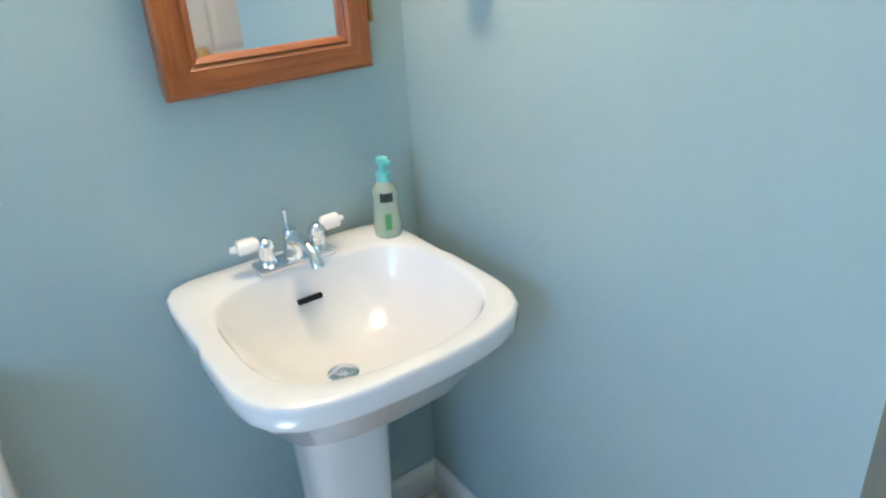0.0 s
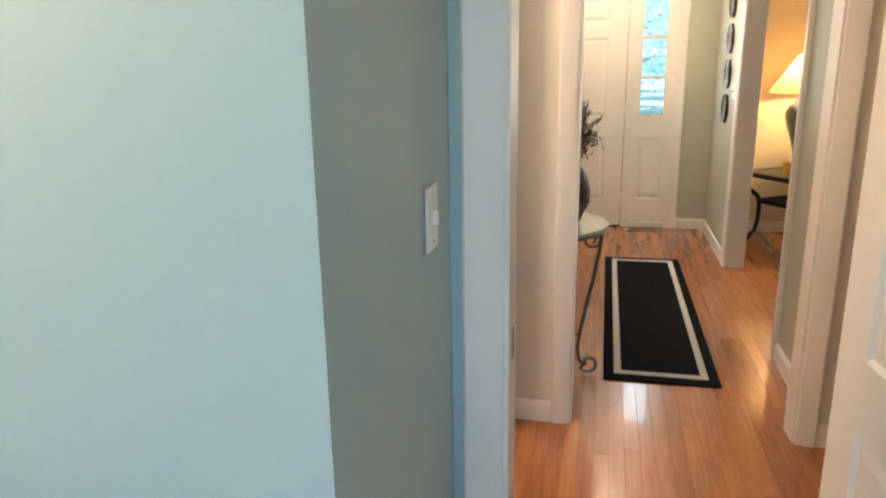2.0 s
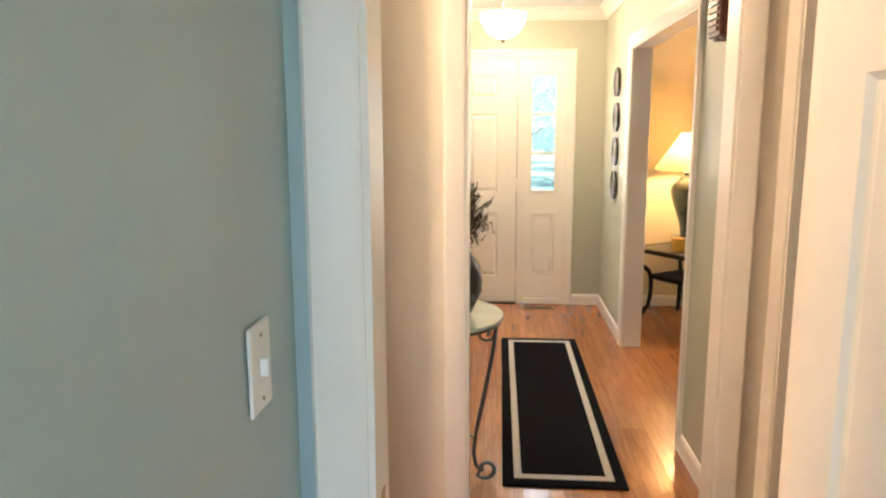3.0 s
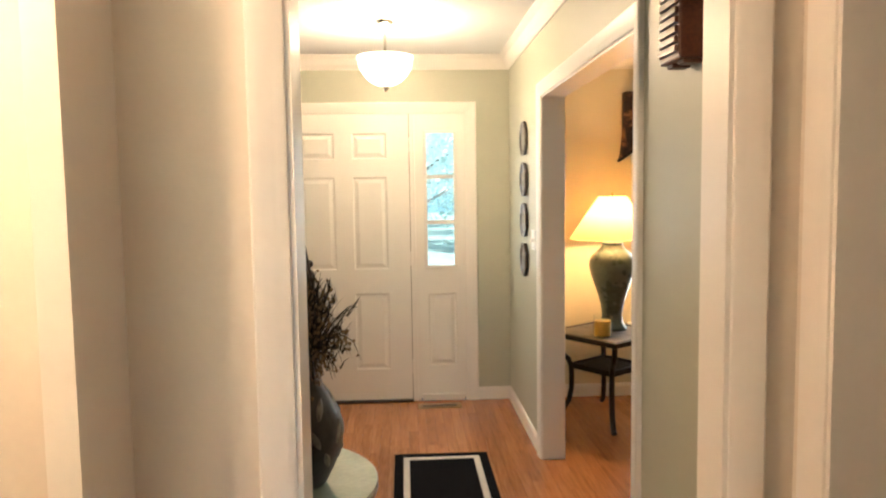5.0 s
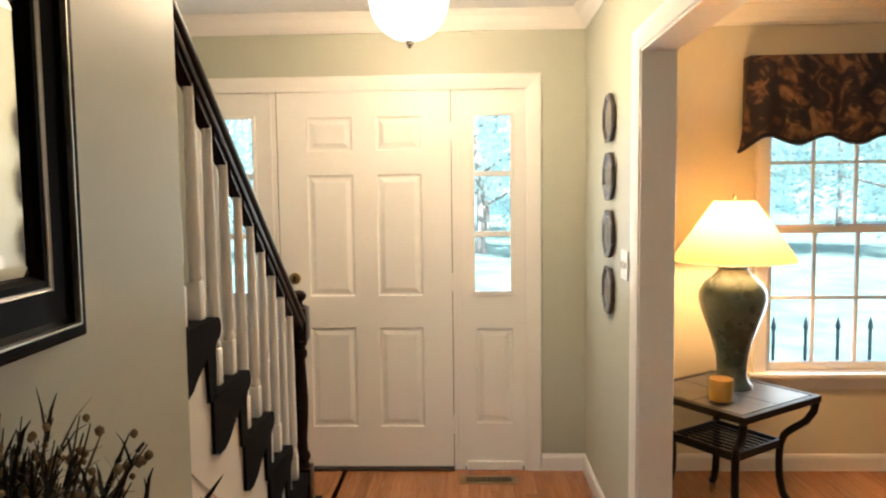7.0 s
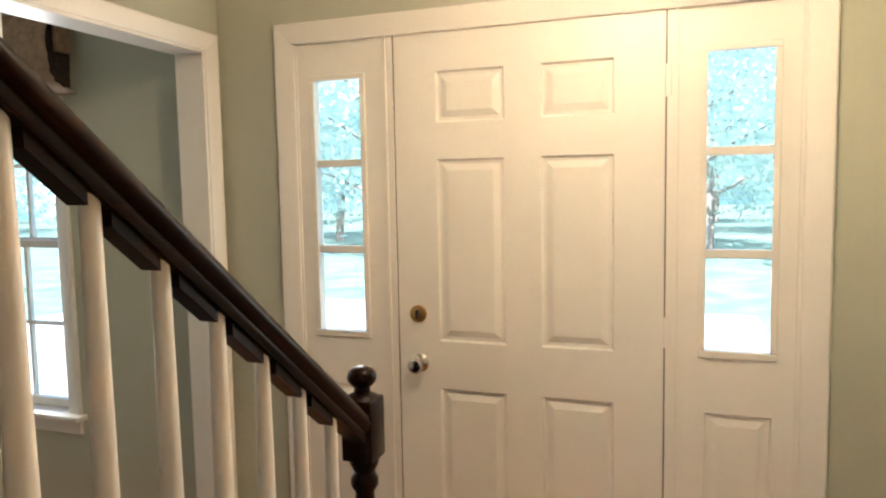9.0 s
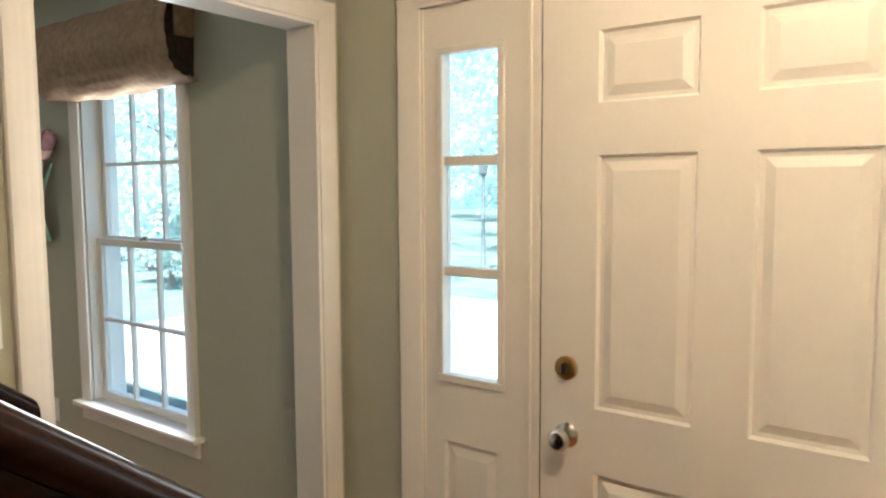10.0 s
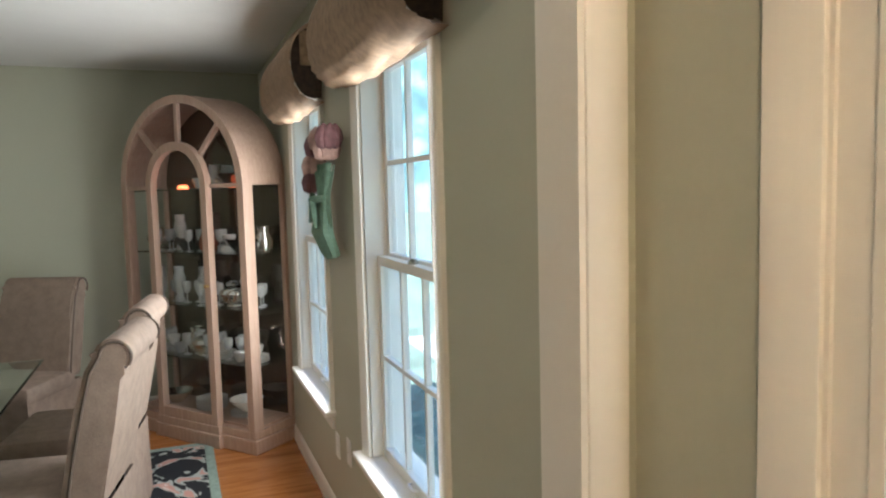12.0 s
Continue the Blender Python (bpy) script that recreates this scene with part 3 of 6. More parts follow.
# ---------------------------------------------------------------- stairs
RISE, RUN, NOSE1, Z0 = 0.1945, 0.230, 5.47, 0.006
stairs = thing("staircase", pose(0, 0, 0), "white sided staircase with charcoal carpeted steps", "staircase", kind="structure")
N_STEPS = 13
side_bm = bmesh.new()
prof = [(NOSE1 - 0.03, 0.001)]
for k in range(1, N_STEPS + 1):
    yk = NOSE1 - 0.03 - (k - 1) * RUN
    prof += [(yk, Z0 + k * RISE - 0.012), (yk - RUN, Z0 + k * RISE - 0.012)]
prof += [(prof[-1][0], prof[-1][1] - 0.30), (NOSE1 - 0.30, 0.001)]
extrude_profile(side_bm, prof, -0.300, -0.362, lambda u, v, d: (d, u, v))
part("stringer", side_bm, TRIM, stairs)
fill_bm = bmesh.new()
extrude_profile(fill_bm, [(NOSE1 - 0.33, 0.0015), (NOSE1 - 0.33, 0.08), (prof[-2][0], prof[-2][1] + 0.02), (prof[-2][0], 0.0015)], -0.304, -0.358, lambda u, v, d: (d, u, v))
part("side_panel", fill_bm, TRIM, stairs)
for k in range(1, N_STEPS + 1):
    yk, zk = NOSE1 - (k - 1) * RUN, Z0 + k * RISE
    c = bmesh.new()
    r = 0.030
    out = [(yk - RUN - 0.06, zk - 0.13), (yk - RUN - 0.06, zk + 0.018)]
    out += [(yk - 0.02 + r * math.cos(a), zk - 0.012 + r * math.sin(a)) for a in [math.pi / 2 - i * math.pi / 8 for i in range(9)]]
    low = max(zk - RISE + 0.006, 0.001)
    out += [(yk - 0.032, zk - 0.060), (yk - 0.036, low), (yk - 0.080, low), (yk - 0.092, zk - 0.075)]
    if k > 1:
        out += [(yk - RUN + 0.075, zk - 0.108), (yk - RUN + 0.045, zk - 0.130), (yk - RUN + 0.01, zk - 0.142), (yk - RUN - 0.03, zk - 0.142)]
    extrude_profile(c, out, -0.290, -1.395, lambda u, v, d: (d, u, v))
    ob = smooth(part("carpet_step", c, CARPET, stairs, "charcoal carpeted step"))

bal = thing("balustrade", pose(0, 0, 0), "dark walnut handrail on slim white balusters", "balustrade")
XB = -0.328
SLOPE = 0.797


def rail_z(y):
    return 1.185 + SLOPE * (5.0 - y)


RAIL = [(-0.022, 0), (0.022, 0), (0.026, 0.012), (0.024, 0.026), (0.032, 0.034), (0.035, 0.052), (0.031, 0.070), (0.018, 0.082), (0, 0.086),
        (-0.018, 0.082), (-0.031, 0.070), (-0.035, 0.052), (-0.032, 0.034), (-0.024, 0.026), (-0.026, 0.012)]
rb = bmesh.new()
ya, yb = 5.274, 3.972
extrude_profile(rb, RAIL, 0, 1, lambda u, v, d: (XB + u, ya + (yb - ya) * d, rail_z(ya + (yb - ya) * d) + v * 0.86))
smooth(part("handrail", rb, WALNUT, bal, "moulded dark walnut handrail"), 50)
ys = [5.163 - 0.112 * i for i in range(11)]
for a, b in zip(ys, ys[1:]):
    f = bmesh.new()
    extrude_profile(f, [(a - 0.017, -0.006), (a - 0.017, 0.001), (b + 0.017, 0.001), (b + 0.017, -0.006)], -0.016, 0.016, lambda u, v, d: (XB + d, u, rail_z(u) + v * 3.6))
    part("fillet", f, WALNUT, bal)
for i, yb_ in enumerate(ys):
    k = int((NOSE1 - yb_) / RUN) + 1
    zb, zt = Z0 + k * RISE + 0.014, rail_z(yb_) + 0.004
    q = bmesh.new()
    hgt = zt - zb
    box(q, XB - 0.016, XB + 0.016, yb_ - 0.016, yb_ + 0.016, zb, zb + 0.10, 0.002)
    lathe(q, [(0.0135, 0.10), (0.0160, 0.106), (0.0160, 0.116), (0.0125, 0.122), (0.0145, 0.135), (0.0170, 0.16), (0.0170, 0.20), (0.0155, 0.30), (0.0140, hgt * 0.75), (0.0125, hgt + 0.02)], 12, pose(XB, yb_, zb))
    smooth(part("baluster", q, TRIM, bal, "slim turned white baluster"))
nw = thing("newel_post", pose(XB, 5.308, -0.014), "dark walnut newel post with a turned cap", "newel post")
q = bmesh.new()
box(q, -0.037, 0.037, -0.037, 0.037, 0.0085, 0.42, 0.004)
smooth(part("post_base", q, WALNUT, nw), 30)
q = bmesh.new()
lathe(q, [(r * 0.8, z) for r, z in ((0.043, 0.42), (0.030, 0.44), (0.040, 0.455), (0.040, 0.47), (0.028, 0.49), (0.026, 0.53), (0.034, 0.62), (0.036, 0.70), (0.028, 0.82), (0.026, 0.86), (0.038, 0.875), (0.038, 0.89), (0.028, 0.905), (0.040, 0.925), (0.042, 0.94))], 24)
smooth(part("post_shaft", q, WALNUT, nw))
q = bmesh.new()
box(q, -0.036, 0.036, -0.036, 0.036, 0.935, 1.070, 0.005)
smooth(part("post_block", q, WALNUT, nw), 30)
q = bmesh.new()
lathe(q, [(0.036, 1.070), (0.030, 1.076), (0.018, 1.082), (0.017, 1.092), (0.024, 1.098), (0.031, 1.107), (0.0325, 1.116), (0.030, 1.126), (0.022, 1.134), (0.010, 1.138), (0.002, 1.1385)], 24)
smooth(part("post_cap", q, WALNUT, nw, "mushroom shaped turned cap"))
wr = thing("wall_handrail", pose(0, 0, 0), "dark walnut handrail fixed to the stair wall", "handrail")
q = bmesh.new()
extrude_profile(q, RAIL, 0, 1, lambda u, v, d: (-1.345 + u, 5.31 - 2.2 * d, 1.0 + SLOPE * 2.2 * d + v))
smooth(part("rail", q, WALNUT, wr), 50)
for yy in (5.15, 4.3):
    q = bmesh.new()
    zz = 1.0 + SLOPE * (5.31 - yy)
    tube(q, [(-1.398, yy, zz - 0.06), (-1.36, yy, zz - 0.06), (-1.345, yy, zz + 0.01)], 0.008)
    part("bracket", q, BRASS, wr)

# ---------------------------------------------------------------- foyer things
GLOBE = glow("lit_opal_glass", (1.0, 0.80, 0.55), 1.2)
fl = thing("ceiling_light", pose(0.133, 5.28, 0), "lit opal glass bowl ceiling light with nickel finial", "ceiling light")
q = bmesh.new()
prof = [(0.150 * math.cos(a), 2.235 - 0.155 * math.sin(a)) for a in [i * math.pi / 2 / 12 for i in range(13)]]
prof = [(0.154, 2.240), (0.156, 2.237)] + prof
lathe(q, prof[:-1] + [(0.004, 2.08)], 40, cap=False)
bowl = smooth(part("bowl", q, GLOBE, fl, "glowing opal glass bowl"))
bowl.visible_shadow = False
q = bmesh.new()
lathe(q, [(0.0, 2.050), (0.008, 2.054), (0.016, 2.066), (0.020, 2.076), (0.018, 2.084), (0.0, 2.084)], 20, cap=False)
smooth(part("finial", q, NICKEL, fl, "nickel finial"))
q = bmesh.new()
lathe(q, [(0.055, 2.44), (0.055, 2.425), (0.045, 2.412), (0.008, 2.405), (0.006, 2.085)], 24, cap=False)
smooth(part("canopy", q, NICKEL, fl))

# added dome, never in view, that gives the hall fill lamp a body
hl = thing("ceiling_light", pose(-0.85, 1.86, 0), "unseen opal dome light added to brighten the hall", "ceiling light")
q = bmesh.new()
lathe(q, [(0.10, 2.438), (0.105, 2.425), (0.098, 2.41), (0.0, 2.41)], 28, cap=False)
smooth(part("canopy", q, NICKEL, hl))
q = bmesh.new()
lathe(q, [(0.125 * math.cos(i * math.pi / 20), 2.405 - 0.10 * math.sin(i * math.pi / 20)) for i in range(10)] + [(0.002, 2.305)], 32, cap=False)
dome = smooth(part("dome", q, GLOBE, hl, "glowing opal glass dome, added out of view"))
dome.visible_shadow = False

for z in (1.813, 1.565, 1.319, 1.074):
    pl = thing("wall_plate", pose(0.968, 5.63, z, 0, -90, 0), "octagonal dark patterned plate hung on the wall", "plate", "plates on the wall")
    q = bmesh.new()
    lathe(q, [(0.0, 0.001), (0.105, 0.001), (0.112, 0.018), (0.104, 0.021), (0.082, 0.010), (0.0, 0.010)], 8, pose(0, 0, 0, 0, 0, 22.5), cap=False)
    m_pl = bpy.data.materials.get("brown_plate_glaze") or simple("brown_plate_glaze", (0.028, 0.016, 0.011), 0.3, vary=0.8, scale=22, coat=0.4, fine=90)
    part("rim", q, m_pl, pl)
    q = bmesh.new()
    lathe(q, [(0.0, 0.0105), (0.078, 0.0105), (0.074, 0.013), (0.0, 0.013)], 8, pose(0, 0, 0, 0, 0, 22.5), cap=False)
    part("well", q, bpy.data.materials.get("pale_plate_glaze") or simple("pale_plate_glaze", (0.10, 0.08, 0.065), 0.3, vary=0.9, scale=30, coat=0.4, fine=120), pl, "paler patterned centre")


def switch_plate(x, y, z, rz, name, label, w=0.07, toggles=1, outlet=False):
    t = thing(name, pose(x, y, z, 0, 0, rz), label, "outlet" if outlet else "light switch")
    part("cover_plate", boxed(-w / 2, w / 2, -0.006, 0, -0.058, 0.058, 0.003), WHITEPL, t)
    for i in range(toggles):
        cx = (i - (toggles - 1) / 2) * 0.046
        if outlet:
            for dz in (-0.02, 0.02):
                part("socket", boxed(cx - 0.016, cx + 0.016, -0.008, -0.005, dz - 0.014, dz + 0.014, 0.003), WHITEPL, t)
        else:
            part("toggle", boxed(cx - 0.005, cx + 0.005, -0.016, -0.005, -0.012, 0.012, 0.002), WHITEPL, t)
        for dz in (-0.042, 0.042) if not outlet else (0,):
            q = bmesh.new()
            lathe(q, [(0.003, 0), (0.003, 0.0015), (0, 0.002)], 8, pose(cx, -0.006, dz, 90, 0, 0))
            part("screw", q, NICKEL, t)
    return t


switch_plate(0.968, 5.345, 1.21, 90 + 180, "light_switch", "white double toggle switch plate", 0.116, 2)
switch_plate(-1.398, 5.243, 1.25, 90, "light_switch", "white toggle switch plate by the dining opening")
switch_plate(-0.188, 1.185, 1.175, 90, "light_switch", "white toggle switch plate in the powder room", 0.074)
switch_plate(-3.626, 6.298, 0.385, 0, "wall_outlet", "white duplex outlet plate", 0.07, 1, True)
switch_plate(-3.40, 6.298, 0.43, 0, "wall_outlet", "white duplex outlet plate", 0.07, 1, True)

ch = thing("door_chime", pose(0.968, 3.08, -0.03), "louvred brown wooden door chime box", "door chime")
q = bmesh.new()
box(q, -0.075, -0.001, -0.068, 0.068, 1.835, 2.05, 0.006)
part("chime_box", q, OAKZ, ch)
CHIME = wood("reddish_brown_wood", (0.035, 0.009, 0.004), (0.12, 0.035, 0.014), 0.4, (20, 2, 20))
ch.children[0].data.materials[0] = CHIME
for i in range(8):
    part("slat", boxed(-0.083, -0.073, -0.054, 0.054, 1.852 + i * 0.023, 1.868 + i * 0.023, 0.002, m=None), CHIME, ch)
for yy in (-0.035, 0.035):
    part("chime_foot", boxed(-0.06, -0.012, yy - 0.02, yy + 0.02, 1.825, 1.836, 0.003), CHIME, ch)

# black framed mirror
mr = thing("wall_mirror", pose(-0.223, 3.252, 1.568, 0, 0, 1.9), "black framed mirror with thin silver fillets", "mirror")
mw, mh = 0.292, 0.272


def frame_ring(bm, w, h, prof, depth_axis=1):
    """A mitred frame about the origin in the y-z plane; prof: (inward from the edge, out from the wall)."""
    rows = []
    for i, o in prof:
        rows.append([bm.verts.new((o, a, b)) for a, b in ((-w + i, -h + i), (w - i, -h + i), (w - i, h - i), (-w + i, h - i))])
    for p, q_ in zip(rows, rows[1:]):
        for k in range(4):
            bm.faces.new((p[k], p[(k + 1) % 4], q_[(k + 1) % 4], q_[k]))


q = bmesh.new()
frame_ring(q, mw, mh, [(0, 0.001), (0, 0.026), (0.006, 0.030), (0.016, 0.030), (0.020, 0.024), (0.030, 0.018), (0.070, 0.014), (0.078, 0.020), (0.088, 0.020), (0.094, 0.012), (0.094, 0.006)])
part("frame", q, BLACKP, mr, "wide black lacquered frame")
q = bmesh.new()
for i in (0.017, 0.074):
    frame_ring(q, mw, mh, [(i, 0.024), (i + 0.001, 0.0315 if i < 0.03 else 0.022), (i + 0.004, 0.0315 if i < 0.03 else 0.022), (i + 0.005, 0.018)])
part("fillet", q, simple("tarnished_silver", (0.5, 0.48, 0.44), 0.3, metal=1.0), mr, "thin silver fillet")
q = bmesh.new()
frame_ring(q, mw - 0.094, mh - 0.094, [(0, 0.007), (0.018, 0.0105)])
box(q, 0.004, 0.0104, -mw + 0.112, mw - 0.112, -mh + 0.112, mh - 0.112)
part("glass", q, MIRROR, mr, "bevelled mirror glass")

# scroll console with glass top, vase and dried plants
ct = thing("console_table", pose(-0.232, 3.14, 0), "half oval glass console on scrolled pewter iron legs", "console table")
q = bmesh.new()
out = [(0.0, -0.33), (0.0, 0.33)] + [(0.372 * math.sin(a), 0.33 * math.cos(a)) for a in [math.pi * i / 28 for i in range(1, 28)]]
extrude_profile(q, out, 0.722, 0.734, lambda u, v, d: (u, v, d))
TOPG = simple("frosted_green_glass", (0.42, 0.55, 0.50), 0.08, vary=0.15, scale=9, coat=0.6)
part("glass_top", q, TOPG, ct, "pale green glass top")
q = bmesh.new()
rim = [(0.366 * math.sin(a), 0.322 * math.cos(a), 0.714) for a in [math.pi * i / 28 for i in range(29)]]
tube(q, rim, 0.007)
tube(q, [(0.006, -0.31, 0.714), (0.006, 0.31, 0.714)], 0.007)
part("rim_bar", q, PEWTER, ct)


def scroll(c, r, a0, turns, tx, n=26, shrink=0.72):
    pts = []
    for i in range(n + 1):
        f = i / n
        a = a0 + turns * 2 * math.pi * f
        rr = r * (1 - shrink * f)
        pts.append((tx * rr * math.cos(a), rr * math.sin(a)))
    return [(c[0] + p[0], c[1] + p[1]) for p in pts]


for ang, sc in ((0, 1.0), (62, 0.86), (-62, 0.86)):
    q = bmesh.new()
    line = [(0.345, 0.712), (0.338, 0.62), (0.318, 0.50), (0.290, 0.36), (0.262, 0.22), (0.252, 0.13), (0.262, 0.075), (0.282, 0.05)]
    line += scroll((0.305, 0.060), 0.050, math.radians(190), 1.1, 1)[2:]
    d = Vector((math.cos(math.radians(ang)), math.sin(math.radians(ang)), 0))
    pts = []
    for u, z in line:
        p = d * (u * sc)
        if ang:
            p.x *= 0.86
        pts.append((p.x, p.y, max(z, 0.010)))
    tube(q, pts, 0.0085)
    line2 = [(0.335, 0.66)] + scroll((0.300, 0.655), 0.038, 0, -1.2, 1)
    tube(q, [tuple(Vector((d.x * u * sc * (0.86 if ang else 1), d.y * u * sc, z))) for u, z in line2], 0.0065)
    tube(q, [(d.x * 0.262 * sc * (0.86 if ang else 1), d.y * 0.262 * sc, 0.20), (0.01, d.y * 0.10, 0.24)], 0.006)
    smooth(part("leg", q, PEWTER, ct, "scrolled iron leg"))

vs = thing("floral_vase", pose(-0.068, 3.13, 0.735), "dark mottled stoneware vase on the console", "vase")
q = bmesh.new()
lathe(q, [(0.0, 0.001), (0.070, 0.001), (0.078, 0.010), (0.098, 0.05), (0.118, 0.10), (0.122, 0.145), (0.112, 0.19), (0.090, 0.235), (0.066, 0.27), (0.056, 0.295), (0.060, 0.318), (0.072, 0.332), (0.066, 0.332), (0.050, 0.30), (0.050, 0.27)], 36, cap=False)
VASE = simple("mottled_stoneware", (0.022, 0.021, 0.018), 0.4, vary=1.3, scale=14, bump=0.3, bscale=40, fine=34)
smooth(part("body", q, VASE, vs), 60)
LEAFR = simple("pale_relief_glaze", (0.14, 0.13, 0.11), 0.45, vary=0.5, scale=30, bump=0.2, bscale=80)
VP = [(0.098, 0.05), (0.118, 0.10), (0.122, 0.145), (0.112, 0.19), (0.090, 0.235), (0.066, 0.27)]


def vase_r(z):
    for (r0, z0), (r1, z1) in zip(VP, VP[1:]):
        if z0 <= z <= z1:
            return r0 + (r1 - r0) * (z - z0) / (z1 - z0)
    return VP[-1][0]


for row, (zc, ln, cnt) in enumerate(((0.085, 0.045, 9), (0.150, 0.055, 9), (0.215, 0.050, 8))):
    for i in range(cnt):
        a0 = 2 * math.pi * (i + 0.5 * (row % 2)) / cnt
        lean = 0.5 if (i + row) % 2 else -0.5
        q = bmesh.new()
        strips = []
        for k in range(7):
            f = k / 6
            zz = zc - ln / 2 + ln * f
            wd = 0.011 * math.sin(math.pi * (0.06 + 0.9 * f)) ** 0.8
            ring = []
            for t_, h_ in ((-1, 0.0005), (0, 0.0035), (1, 0.0005)):
                r = vase_r(zz) + h_
                a = a0 + (lean * (f - 0.5) * ln + t_ * wd) / r
                ring.append(q.verts.new((r * math.cos(a), r * math.sin(a), zz)))
            strips.append(ring)
        for p, r_ in zip(strips, strips[1:]):
            for k in range(2):
                q.faces.new((p[k], p[k + 1], r_[k + 1], r_[k]))
        smooth(part("leaf_relief", q, LEAFR, vs))
random.seed(5)
pn = thing("dried_arrangement", pose(-0.068, 3.13, 1.02) @ Matrix.Diagonal((0.92, 0.9, 1.05, 1)), "dark green dried grasses and seed heads in the vase", "dried flowers")
q, q2, q3 = bmesh.new(), bmesh.new(), bmesh.new()


def leaf_strip(bm, pts, w):
    rows = []
    for i, p in enumerate(pts):
        f = i / (len(pts) - 1)
        d = (Vector(pts[min(i + 1, len(pts) - 1)]) - Vector(pts[max(i - 1, 0)])).normalized()
        s = d.cross(Vector((0.3, 0.2, 1))).normalized() * w * (1 - f * 0.9)
        rows.append((bm.verts.new(Vector(p) - s), bm.verts.new(Vector(p) + s)))
    for a, b in zip(rows, rows[1:]):
        bm.faces.new((a[0], a[1], b[1], b[0]))


for i in range(520):
    a, ln, lean = random.uniform(0, 2 * math.pi), random.uniform(0.12, 0.25), random.uniform(0.15, 1.25)
    base = Vector((random.uniform(-0.03, 0.03), random.uniform(-0.03, 0.03), 0))
    pts = []
    for k in range(6):
        f = k / 5
        r = ln * math.sin(lean * f) * 1.0
        pts.append(base + Vector((r * math.cos(a) * 0.72, r * math.sin(a), ln * math.cos(lean * f * 0.9) * f + 0.02 - 0.10 * f * f * (lean > 0.9))))
    for p in pts:
        p.x = max(p.x, -0.155)
    if i % 2 == 0:
        tube(q, pts, [0.0016] * 5 + [0.0006], 5)
        for j in range(7):
            f = random.uniform(0.5, 1.0)
            k = min(4, int(f * 5))
            c = Vector(pts[k]).lerp(Vector(pts[k + 1]), f * 5 - k) + Vector([random.gauss(0, 0.008) for _ in range(3)])
            bmesh.ops.create_icosphere(q2, subdivisions=1, radius=random.uniform(0.003, 0.0062), matrix=Matrix.Translation(c))
    else:
        leaf_strip(q3, pts, random.uniform(0.003, 0.009))
        for j in range(5):
            f = random.uniform(0.4, 1)
            k = min(4, int(f * 5))
            c = Vector(pts[k]).lerp(Vector(pts[k + 1]), f * 5 - k)
            e = c + Vector([random.uniform(-0.035, 0.035) for _ in range(2)] + [random.uniform(0.0, 0.05)])
            leaf_strip(q3, [c, c.lerp(e, 0.5) + Vector((0, 0, 0.006)), e], 0.003)
part("stems", q, simple("dry_stem", (0.06, 0.045, 0.02), 0.8), pn)
part("seed_heads", q2, simple("tan_seed_head", (0.19, 0.135, 0.07), 0.85, vary=0.4, scale=40), pn, "tan seed heads")["kind"] = "stuff"
part("blades", q3, simple("dark_dry_leaf", (0.006, 0.006, 0.003), 0.75, vary=0.5, scale=30), pn, "dark narrow leaves")["kind"] = "stuff"
q = bmesh.new()
for i in range(7):
    base = Vector((0.04, 0.0, 0.0))
    e = base + Vector((random.uniform(0.07, 0.14), random.uniform(-0.10, 0.12), random.uniform(0.03, 0.17)))
    mid = base.lerp(e, 0.55) + Vector((0, 0, random.uniform(0.02, 0.06)))
    tube(q, [base, base.lerp(mid, 0.5) + Vector((0, 0, 0.02)), mid, mid.lerp(e, 0.6) + Vector((0, 0, 0.012)), e], [0.003, 0.0028, 0.0024, 0.0018, 0.0008], 5)
    for j in range(6):
        c = mid.lerp(e, random.random())
        leaf_strip(q, [c, c + Vector((random.uniform(0.0, 0.04), random.uniform(-0.04, 0.04), random.uniform(-0.01, 0.04)))], 0.0035)
part("curved_sprigs", q, bpy.data.materials["dark_dry_leaf"], pn)

# runner rug and floor register
rg = thing("runner_rug", pose(0.405, 4.168, 0.0), "black runner rug with a single white border stripe", "rug")
BLACKWOOL = simple("black_wool", (0.004, 0.004, 0.005), 0.95, vary=0.4, scale=40, bump=0.8, bscale=500, fine=400, spec=0.08)
WHITEWOOL = simple("white_wool", (0.62, 0.60, 0.55), 0.95, vary=0.1, scale=40, bump=0.8, bscale=500, fine=400)
rw, rl = 0.262, 1.068
part("rug_body", boxed(-rw, rw, -rl, rl, 0.0008, 0.009, 0.003), BLACKWOOL, rg)
q = bmesh.new()
for a, b, c, d in ((-rw + 0.05, -rw + 0.083, -rl + 0.06, rl - 0.06), (rw - 0.083, rw - 0.05, -rl + 0.06, rl - 0.06), (-rw + 0.083, rw - 0.083, -rl + 0.06, -rl + 0.098), (-rw + 0.083, rw - 0.083, rl - 0.098, rl - 0.06)):
    box(q, a, b, c, d, 0.004, 0.0115, 0.001)
part("border_stripe", q, WHITEWOOL, rg, "white woven stripe")
vt = thing("floor_register", pose(0.445, 6.155, 0.0), "brass floor register with dark slots", "floor register")
part("register_frame", boxed(-0.150, 0.150, -0.055, 0.055, 0.0008, 0.004, 0.001), BRASS, vt)
# black sheet on the frame, painted shade instead of an open duct
part("register_well", boxed(-0.120, 0.120, -0.030, 0.030, 0.0041, 0.0045), DARK, vt)
for i in range(16):
    x = -0.115 + i * 0.0153
    part("louvre", boxed(x - 0.002, x + 0.002, -0.030, 0.030, 0.0045, 0.0065), BRASS, vt)
